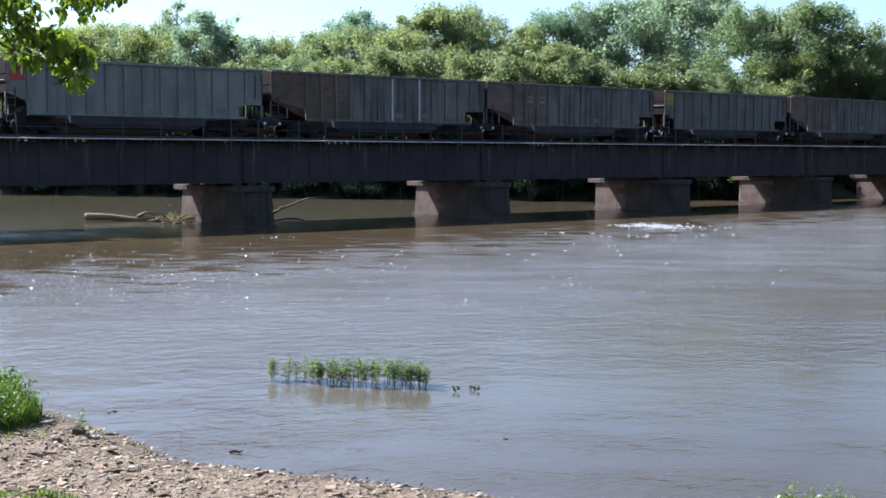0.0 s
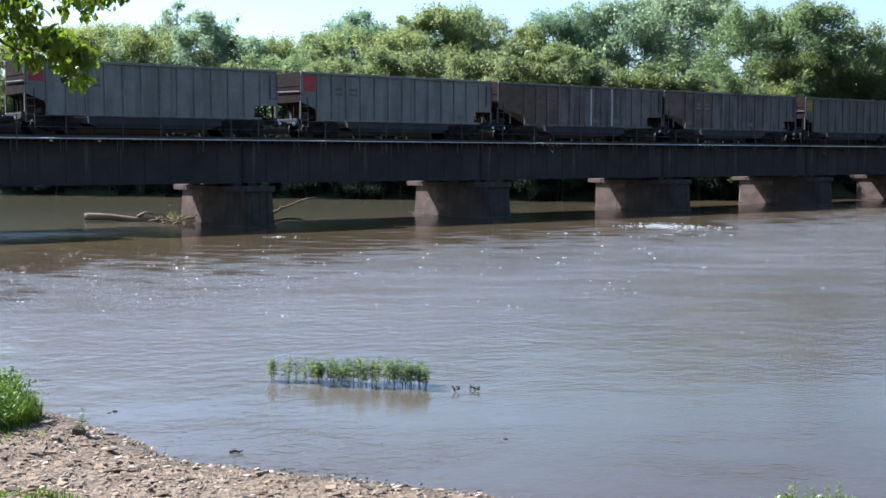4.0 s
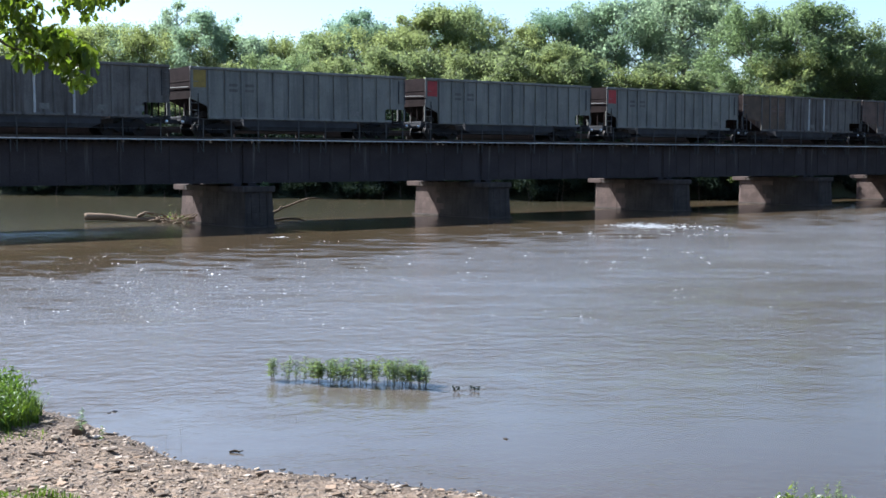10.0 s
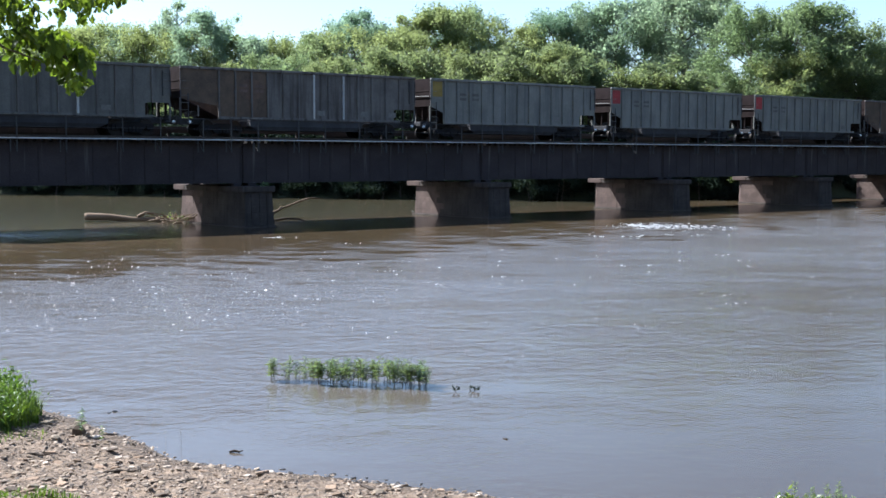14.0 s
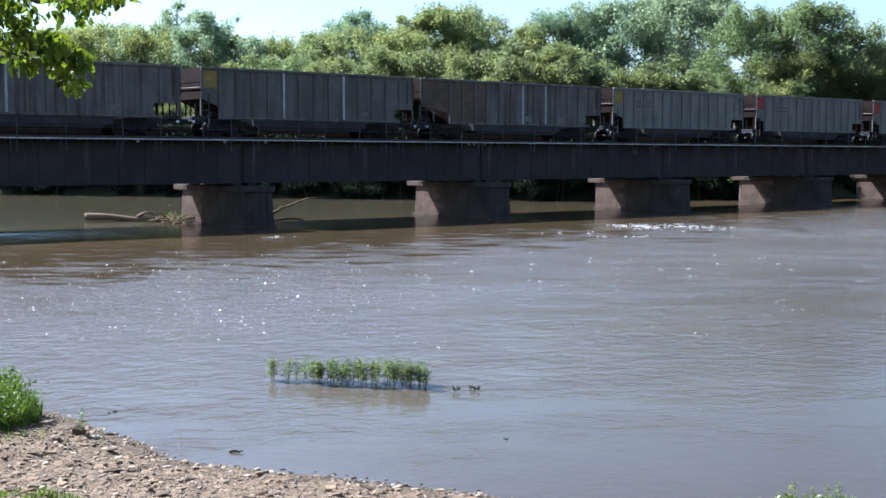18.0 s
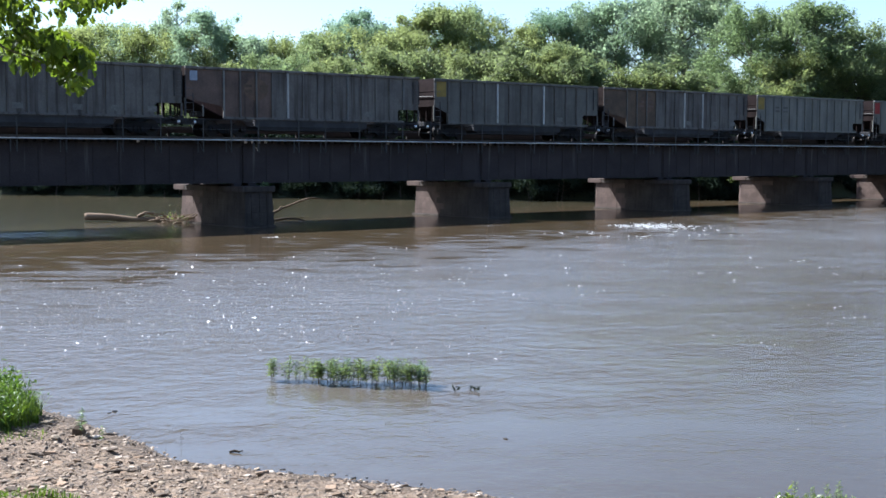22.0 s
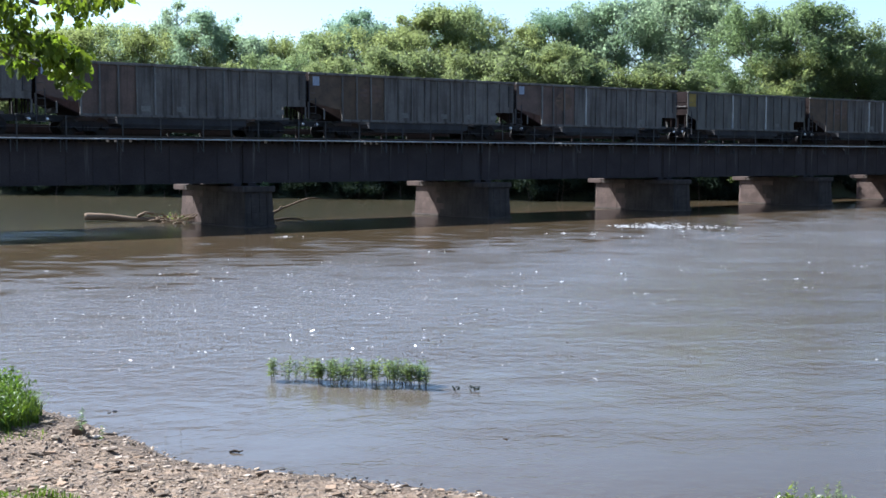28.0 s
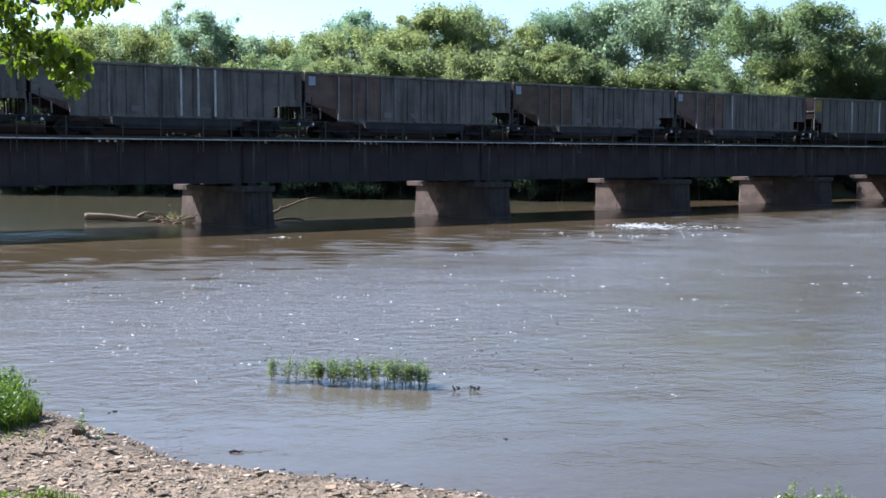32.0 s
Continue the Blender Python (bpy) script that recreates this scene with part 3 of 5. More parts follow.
def walkway():
    """The service walk along the near side: planks on brackets, a pale pipe along its edge, posts and wires."""
    wk = thing("bridge_walkway", on_bridge(B0, 61.2, 4.2), "narrow service walkway with pale edge pipe and railing posts", "walkway")
    length = B1 - B0
    for i in range(int(length / SPAN)):
        part("edge_pipe", Shape().tube((i * SPAN + 0.02, 0, 0.69), ((i + 1) * SPAN - 0.02, 0, 0.69), 0.036, n=12), "grating", wk, "pale galvanised edge pipe", smooth=True)
    plank = Shape().box(0, 1.44, -0.105, 0.105, 0, 0.045, 0.006).mesh("plank", M["plank"])
    n = int(length / 1.465)
    for i in range(n):
        for k in range(2):
            part("plank", plank, "plank", wk).location = (i * 1.465 + (0.4 if k else 0), 0.115 + 0.22 * k, 0.655)
    post = Shape().tube((0, 0, 0), (0, 0, 1.87), 0.035, n=8).box(-0.03, 0.03, 0.02, 0.55, 0.56, 0.65).tube((0, 0.03, 0.05), (0, 0.55, 0.55), 0.025, n=6).mesh("post", M["post"])
    stub = Shape().tube((0, 0.02, 0.0), (0, 0.02, 0.64), 0.03, n=8).mesh("bracket", M["post"])
    for u in POSTS:
        part("post", post, "post", wk).location = (u - B0, 0.0, 0)
        part("bracket", stub, "post", wk).location = (u - B0 - 0.32, 0.0, 0)
    for z in (1.27, 1.82):
        part("wire_rope", Shape().tube((0.5, 0, z), (length - 0.5, 0, z), 0.012, n=6), "post", wk)


walkway()


GAPS = [(31.0, 33.4), (35.3, 37.0), (37.8, 42.4), (44.8, 48.2), (51.0, 53.4), (61.3, 69.8), (78.2, 85.0)]     # stretches where daylight shows under the trough


def cable_trough():
    """A trough-like band added along the far side of the deck to hide daylight: on a timber curb, in places on short
    posts.
    """
    ct = thing("cable_trough", on_bridge(B0, 67.3, 4.95), "dark trough-like band added along the far side of the deck to hide daylight", "cable trough")
    step = 2.2
    n = int((B1 - B0) / step)
    for i in range(n):
        x, u = i * step, B0 + i * step + step / 2
        gap = any(a < u < b for a, b in GAPS)
        part("trough_section", Shape().box(x + 0.01, x + step - 0.01, -0.09, 0.09, 0.44 if gap else 0.34, 0.80, 0.015), "girder", ct)
        if gap:
            part("support", Shape().box(x + 0.1, x + 0.22, -0.06, 0.06, 0.0, 0.44), "girder", ct)
            part("curb", Shape().box(x + 0.005, x + step - 0.005, -0.08, 0.08, 0.0, 0.07, 0.01), "tie", ct)
        else:
            part("curb", Shape().box(x + 0.005, x + step - 0.005, -0.08, 0.08, 0.0, 0.34, 0.01), "tie", ct)


cable_trough()

# ---------------------------------------------------------------- train
CAR = 16.35                                  # length over the couplers
FLOOR, TOP = 1.14, 3.90
# three builds of car: ends of the body, first rib, step from rib to rib
BUILDS = {"short": (0.54, 15.24, 1.65, 1.043), "long": (-0.5, 15.62, 1.85, 1.046), "early": (-0.5, 15.62, 1.57, 1.046)}


def travel(t):
    """How many car lengths the train has gone by t seconds; it slows a little."""
    return 0.266854 * t - 4.84455e-4 * t * t + 2.94843e-6 * t ** 3


def place(n, t):
    """The pose of car n at t: cars follow one another, numbered forwards."""
    return on_bridge(-81.6 + CAR * (n + 3.20081 + travel(t)), TRACK_D, RAIL_TOP)


def wheelset_mesh():
    s = Shape().tube((0, -0.95, 0), (0, 0.95, 0), 0.08, n=10)
    for y in (-0.7525, 0.7525):
        k = 1 if y > 0 else -1
        s.tube((0, y - 0.055, 0), (0, y + 0.055, 0), 0.455, n=28)
        s.tube((0, y - k * 0.055, 0), (0, y - k * 0.085, 0), 0.485, n=28)
        s.tube((0, y + k * 0.05, 0), (0, y + k * 0.10, 0), 0.15, 0.12, n=12)
        for a in range(6):
            c, d = math.cos(a * math.pi / 3), math.sin(a * math.pi / 3)
            s.box(c * 0.28 - 0.03, c * 0.28 + 0.03, y + k * 0.055 - 0.01, y + k * 0.055 + 0.01, d * 0.28 - 0.03, d * 0.28 + 0.03)
    return s.mesh("wheelset", M["wheel"])


def truck_frame_mesh(side):
    s, y = Shape(), side * 0.99
    o = [(-1.18, 0.30), (-1.18, 0.58), (-0.98, 0.66), (-0.62, 0.66), (-0.38, 0.76), (0.38, 0.76), (0.62, 0.66), (0.98, 0.66), (1.18, 0.58), (1.18, 0.30), (1.0, 0.30), (0.98, 0.46), (0.78, 0.46),
         (0.42, 0.20), (-0.42, 0.20), (-0.78, 0.46), (-0.98, 0.46), (-1.0, 0.30)]
    s.prism(o, y - 0.07, y + 0.07)
    for x in (-0.89, 0.89):
        s.tube((x, y - side * 0.02, 0.457), (x, y + side * 0.15, 0.457), 0.13, 0.12, n=14)
    for x in (-0.2, 0.0, 0.2):
        s.tube((x, y + side * 0.09, 0.24), (x, y + side * 0.09, 0.52), 0.075, n=10)
    return s.mesh("side_frame", M["truck"])


PARTS = {"wheelset": wheelset_mesh(), "frame_a": truck_frame_mesh(-1), "frame_b": truck_frame_mesh(1)}


def panel_outline(edges, i):
    a, b = edges[i], edges[i + 1]
    if i == 0:
        return [(a, 2.12), (b - 0.12, 1.72), (b, FLOOR), (b, TOP), (a, TOP)]
    if i == 12:
        return [(a, FLOOR), (b - 0.40, FLOOR), (b - 0.40, 1.72), (b - 0.28, 1.82), (b, 1.82), (b, TOP), (a, TOP)]
    if i == 13:
        return [(a, 1.82), (b, 1.82), (b, TOP), (a, TOP)]
    return [(a, FLOOR), (b, FLOOR), (b, TOP), (a, TOP)]


def shared(key, make, mat):
    if (key, mat) not in PARTS:
        PARTS[key, mat] = make().mesh(key.split(":")[0], M[mat])
    return PARTS[key, mat]


def hopper_car(n, skin, first, patch, ribs, rib_paint, light_ribs, label, emblem="", labels_at=()):
    """An open coal hopper. skin: side paint; first: paint of the first few panels; light_ribs: ribs that stand out pale."""
    build = "early" if len(light_ribs) == 3 else "long" if skin == "slate" else "short"
    X0, X1, rib, step = BUILDS[build]
    RIBS = [rib + step * i for i in range(13)]
    EDGES = [X0, *RIBS, X1]

    def sh(key, make, mat):
        return shared(f"{key}:{build}", make, mat)

    car = thing("hopper_car", place(n, 0), label, "freight car", "cars of the coal train")
    for side in (-1, 1):
        y0, y1 = side * 1.49, side * 1.52
        for i in range(14):
            mat = first if i in range(0, 4) else skin
            part("side_panel", sh(f"side_panel:{i}:{side}", lambda: Shape().prism(panel_outline(EDGES, i), y0, y1), mat), mat, car)
        for i, x in enumerate(RIBS):
            mat = "white" if i + 1 in light_ribs else "pale" if i + 1 in ribs else rib_paint
            w = 0.062 if i + 1 in light_ribs else 0.05
            lo = 1.80 if i == 12 else FLOOR - 0.02
            part("side_rib", sh(f"side_rib:{i}:{side}:{w}", lambda: Shape().box(x - w, x + w, min(y1 + side * 0.001, side * 1.62), max(y1 + side * 0.001, side * 1.62), lo, TOP - 0.16, 0.012), mat), mat, car,
                 "pale bare rib" if mat in ("white", "pale") else "")
        part("top_chord", sh(f"top_chord:{side}", lambda: Shape().box(X0 - 0.02, X1 + 0.02, min(side * 1.46, side * 1.63), max(side * 1.46, side * 1.63), TOP - 0.15, TOP, 0.02), skin), skin, car)
        part("side_sill", sh(f"side_sill:{side}", lambda: Shape().box(EDGES[1] - 0.05, EDGES[13] + 0.05, min(side * 1.44, side * 1.60), max(side * 1.44, side * 1.60), FLOOR - 0.14, FLOOR, 0.015), skin), skin, car)
    for k, x, xc in ((-1, X0, 0.52), (1, X1, 15.06)):
        inner, lip = (x - 3.4, 2.5) if k > 0 else (x + 2.6, 2.12)
        part("end_sheet", sh(f"end_sheet:{k}", lambda: Shape().box(min(x, x - k * 0.03), max(x, x - k * 0.03), -1.485, 1.485, lip, TOP - 0.01), "shaded_grime"), "shaded_grime", car)
        part("slope_sheet", sh(f"slope_sheet:{k}", lambda: Shape().prism([(x - k * 0.03, lip), (inner, 0.95), (inner, 1.0), (x - k * 0.03, lip + 0.05)] if k > 0 else [(x - k * 0.03, lip), (x - k * 0.03, lip + 0.05), (inner, 1.0), (inner, 0.95)], -1.48, 1.48), "shaded_grime"), "shaded_grime", car)
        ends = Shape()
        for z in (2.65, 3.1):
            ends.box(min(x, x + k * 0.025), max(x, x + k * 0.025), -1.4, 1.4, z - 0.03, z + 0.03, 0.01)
        part("end_ribs", sh(f"end_ribs:{k}", lambda: ends, "shaded_grime"), "shaded_grime", car)
        part("end_sill", sh(f"end_sill:{k}", lambda: Shape().box(min(x, x + k * 0.16), max(x, x + k * 0.16), -1.28, 1.28, 0.86, 1.14, 0.02), "under"), "under", car)
        foot, rail, steps = (0.6, 2.4, 7) if k < 0 else (2.2, 3.6, 4)
        lad = part("ladder", sh(f"ladder:{k}", lambda: Shape().box(x - 0.02, x + 0.02, -1.58, -1.54, foot, 3.6).box(x - k * 0.45 - 0.02, x - k * 0.45 + 0.02, -1.58, -1.54, foot, rail), "under"), "under", car)
        for j in range(steps):
            part("rung", sh(f"rung:{k}", lambda: Shape().tube((x, -1.60, 0), (x - k * 0.45, -1.60, 0), 0.016, n=6), rib_paint), rib_paint, lad).location = (0, 0, foot + 0.06 + 0.4 * j)
        for side in (-1, 1):
            part("corner_post", sh(f"corner_post:{k}:{side}", lambda: Shape().box(x - 0.05, x + 0.05, side * 1.49 - 0.05, side * 1.49 + 0.05, 1.12, 2.14 if k < 0 else 1.815, 0.01), skin), skin, car)
            if k > 0:
                continue
            part("brace_post", sh(f"brace_post:{k}:{side}", lambda: Shape().box(x - k * 1.1 - 0.04, x - k * 1.1 + 0.04, side * 1.46 - 0.04, side * 1.46 + 0.04, 1.12, 1.74, 0.01), skin), skin, car)
        if k < 0:
            part("brake_tank", sh("brake_tank", lambda: Shape().tube((x + 1.35, -0.5, 1.3), (x + 1.35, 0.5, 1.3), 0.17, n=14), "under"), "under", car, "brake reservoir under the slope sheet")
        for j in range(4):
            part("shear_strut", sh(f"shear_strut:{k}", lambda: Shape().box(x - k * 0.1 - 0.035, x - k * 0.1 + 0.035, -0.035, 0.035, 1.12, 2.12), "shaded_grime"), "shaded_grime", car).location = (-k * 0.06 * j, -1.2 + 0.75 * j, 0)
        if k < 0 and build == "short":
            part("grab_bar", sh("grab_bar", lambda: Shape().tube((x - 0.07, -1.45, 2.74), (x - 0.07, 1.2, 2.80), 0.028, n=6), "pale"), "pale", car, "pale grab bar across the end")
        shank = 1.08 if k > 0 else 0.71
        cp = part("coupler", sh(f"coupler:{k}", lambda: Shape().box(min(xc, xc + k * (shank - 0.2)), max(xc, xc + k * (shank - 0.2)), -0.12, 0.12, 0.74, 0.98, 0.03).box(min(xc + k * (shank - 0.22), xc + k * shank), max(xc + k * (shank - 0.22), xc + k * shank), -0.2, 0.16, 0.70, 1.0, 0.05), "under"), "under", car)
        part("cut_lever", sh(f"cut_lever:{k}", lambda: Shape().tube((xc + k * 0.18, -1.40, 0.80), (xc + k * 0.38, -1.40, 0.80), 0.02, n=6).tube((xc + k * 0.18, -1.40, 0.80), (xc + k * 0.18, -0.2, 0.9), 0.018, n=6), "under"), "under", cp)
        part("lever_knob", sh(f"lever_knob:{k}", lambda: Shape().path([(xc + k * (0.34 + 0.035 * i), -1.40, 0.80) for i in range(6)], [0.05, 0.085, 0.1, 0.1, 0.085, 0.05], 16), "shiny"), "shiny", cp, "polished steel knob", True)
    part("centre_sill", sh("centre_sill", lambda: Shape().box(X0, X1, -0.17, 0.17, 0.72, 1.06, 0.02), "under"), "under", car)
    for side in (-1, 1):
        def tub():
            a, b = sorted((side * 0.22, side * 1.42))
            s = Shape()
            top, low = [(3.9, a), (11.7, a), (11.7, b), (3.9, b)], [(4.5, a + 0.12), (11.1, a + 0.12), (11.1, b - 0.12), (4.5, b - 0.12)]
            s.add([(x, y, 1.13) for x, y in top] + [(x, y, 0.62) for x, y in top] + [(x, y, 0.40) for x, y in low],
                  [(4, 5, 1, 0), (5, 6, 2, 1), (6, 7, 3, 2), (7, 4, 0, 3), (8, 9, 5, 4), (9, 10, 6, 5), (10, 11, 7, 6), (11, 8, 4, 7), (11, 10, 9, 8), (0, 1, 2, 3)])
            return s
        tub_mat = "under"
        part("belly_tub", sh(f"belly_tub:{side}", tub, tub_mat), tub_mat, car, "rounded belly tub")
    for xc in (2.35, 13.23):
        tr = part("truck", sh(f"truck:{xc}", lambda: Shape().box(xc - 0.2, xc + 0.2, -1.05, 1.05, 0.5, 0.74, 0.03).tube((xc, 0, 0.7), (xc, 0, 0.8), 0.2, n=14)
                  .box(xc - 0.55, xc - 0.45, -0.9, 0.9, 0.38, 0.5, 0.01).box(xc + 0.45, xc + 0.55, -0.9, 0.9, 0.38, 0.5, 0.01), "under"), "under", car, "cast steel bogie")
        for key in ("frame_a", "frame_b"):
            part("side_frame", PARTS[key], "under", tr).location = (xc, 0, 0)
        for dx in (-0.89, 0.89):
            w = part("wheelset", PARTS["wheelset"], "wheel", car, "steel wheels on an axle")
            w.location = (xc + dx, 0, 0.457)
            WHEELS.append((w, xc + dx))
    part("brake_pipe", sh("brake_pipe", lambda: Shape().tube((3.2, -1.35, 0.9), (12.5, -1.35, 0.9), 0.03, n=6), "under"), "under", car)
    if patch == "blue":
        part("paint_patch", sh("paint_patch:small", lambda: Shape().box(X0 + 0.28, X0 + 0.74, -1.526, -1.5215, 3.12, 3.66), patch), patch, car, "small pale blue painted square")
    elif patch:
        part("paint_patch", sh("paint_patch", lambda: Shape().box(X0 + 0.18, X0 + 0.96, -1.526, -1.5215, 2.74, 3.70), patch), patch, car, f"faded {patch} painted square")
    if emblem and skin != "aluminium":
        for i in range(2):
            def half():
                edge = RIBS[2] + (-0.055 if i == 0 else 0.055)
                pts = [(edge + (-1 if i == 0 else 1) * 0.72 * math.cos(k * math.pi / 10 - math.pi / 2), 2.72 + 0.62 * math.sin(k * math.pi / 10 - math.pi / 2)) for k in range(11)]
                return Shape().prism(pts if i == 0 else pts[::-1], -1.5235, -1.5215)
            part("emblem", sh(f"emblem:{i}", half, "emblem"), "emblem", car, "faded round painted emblem")
    if emblem:
        for i in range(2):
            for z in (2.55, 2.85):
                xm = (EDGES[3 + i] + EDGES[2 + i]) / 2
                part("lettering", sh(f"lettering:{i}:{z}", lambda: Shape().box(xm - 0.27, xm + 0.27, -1.5265, -1.5225, z, z + 0.16), emblem), emblem, car, "unreadable painted lettering")
    for i in labels_at:
        xm = (EDGES[i] + EDGES[i + 1]) / 2
        part("stencil_box", sh(f"stencil_box:{i}", lambda: Shape().box(xm - 0.27, xm + 0.27, -1.525, -1.5215, 1.32, 1.62), "stencil"), "stencil", car, "worn stencil panel")
    return car


WHEELS, CARS = [], []
GREY = "dusty grey aluminium coal hopper car"
BROWN = "grimy dark brown ribbed coal hopper car"
FLEET = [
    (8, "slate", "brown", "", (), "slate", (), BROWN, "", (5, 9)),
    (7, "slate", "brown", "", (1,), "slate", (), BROWN, "", (4, 8)),
    (6, "grey_dark", "grey_dark", "yellow", (), "grey_dark", (), "grimy grey open coal hopper car with yellow corner square", "", ()),
    (5, "slate", "brown", "", (), "slate", (), BROWN, "stencil", (1, 4, 8, 10, 12)),
    (4, "slate", "ochre", "", (), "slate", (7, 9), "grimy brown coal hopper car with two white ribs", "brown", (4, 7, 9, 11)),
    (3, "aluminium", "aluminium", "red", (), "aluminium", (), GREY + " with red corner square", "grey_dark", (11,)),
    (2, "aluminium", "aluminium", "red", (), "aluminium", (), GREY + " with red corner square", "grey_dark", (11,)),
    (1, "aluminium", "aluminium", "yellow", (), "aluminium", (), GREY + " with yellow corner square", "grey_dark", (10,)),
    (0, "slate", "ochre", "", (), "slate", (7, 9), "grimy brown coal hopper car with two white ribs", "brown", (7, 10, 12)),
    (-1, "grey_dark", "grey_dark", "yellow", (), "slate", (5, 9), "grimy dark grey coal hopper car with yellow corner square", "", (10,)),
    (-2, "slate", "brown", "blue", (1, 9, 13), "slate", (5,), BROWN + " with pale blue corner square", "ochre", (10,)),
    (-3, "slate", "ochre", "blue", (), "slate", (), BROWN + " with pale blue corner square", "brown", (5, 8, 10, 12)),
    (-4, "slate", "brown", "blue", (1, 5, 9), "slate", (), BROWN + " with pale blue corner square", "", (4, 6, 12)),
    (-5, "slate", "slate", "", (3, 5), "slate", (7, 8, 9), "grimy black coal hopper car with several white ribs", "", (4, 8)),
    (-6, "slate", "slate", "", (), "slate", (), BROWN, "", (8,)),
]
for spec in FLEET:
    CARS.append((hopper_car(*spec), spec[0]))

# ---------------------------------------------------------------- woods


def leaf_cloud(name, lobes, count, size, mat, rng, flat=0.95):
    """Many small four-cornered leaf sprays on the shells of lobes (centre, radii)."""
    areas = np.array([r[0] * r[1] + r[1] * r[2] for _, r in lobes])
    which = rng.choice(len(lobes), count, p=areas / areas.sum())
    cen = np.array([c for c, _ in lobes])[which]
    rad = np.array([r for _, r in lobes])[which]
    n = rng.normal(size=(count, 3))
    n /= np.linalg.norm(n, axis=1)[:, None]
    depth = np.abs(rng.normal(0.84, 0.27, count))
    lump = 1 + 0.13 * np.sin(n[:, 0] * 7 + which) * np.cos(n[:, 2] * 6 + which * 2.0)
    pos = cen + n * rad * (depth * lump)[:, None]
    face = n + rng.normal(size=(count, 3)) * flat + np.array([0, 0, 0.35])
    face /= np.linalg.norm(face, axis=1)[:, None]
    a = np.cross(face, rng.normal(size=(count, 3)))
    a /= np.linalg.norm(a, axis=1)[:, None]
    b = np.cross(face, a)
    s = size * (0.55 + 0.9 * rng.random(count))[:, None]
    w = s * (0.35 + 0.3 * rng.random(count))[:, None]
    bend = face * s * 0.25
    quad = np.stack([pos - a * s - bend, pos - b * w, pos + a * s - bend, pos + b * w], 1).reshape(-1, 3)
    me = bpy.data.meshes.new(name)
    me.from_pydata(quad.tolist(), [], [(4 * i, 4 * i + 1, 4 * i + 2, 4 * i + 3) for i in range(count)])
    me.materials.append(M[mat])
    return me


def sprays(name, tufts, count, size, mat, rng):
    """Leaf sprays filling uneven tufts (centre, radius), thickest on their upper outer side."""
    cen = np.array([c for c, _ in tufts])
    rad = np.array([r for _, r in tufts])
    which = rng.choice(len(tufts), count, p=rad ** 2 / (rad ** 2).sum())
    n = rng.normal(size=(count, 3))
    n /= np.linalg.norm(n, axis=1)[:, None]
    how_far = rng.random(count) ** 0.5 * (1 + 0.35 * np.sin(n[:, 0] * 5 + which * 1.7) * np.cos(n[:, 1] * 6 + which))
    pos = cen[which] + n * (rad[which] * how_far)[:, None] * np.array([1.0, 1.0, 0.95])
    out = n * 0.55 + rng.normal(size=(count, 3)) * 0.95 + np.array([0, 0, 0.2])
    out /= np.linalg.norm(out, axis=1)[:, None]
    a = np.cross(out, rng.normal(size=(count, 3)))
    a /= np.linalg.norm(a, axis=1)[:, None]
    b = np.cross(out, a)
    s = size * (0.5 + 1.1 * rng.random(count) ** 1.6)[:, None]
    w = s * (0.4 + 0.35 * rng.random(count))[:, None]
    bend = out * s * 0.3
    quad = np.stack([pos - a * s - bend, pos - b * w, pos + a * s - bend, pos + b * w], 1).reshape(-1, 3)
    me = bpy.data.meshes.new(name)
    me.from_pydata(quad.tolist(), [], [(4 * i, 4 * i + 1, 4 * i + 2, 4 * i + 3) for i in range(count)])
    me.materials.append(M[mat])
    return me


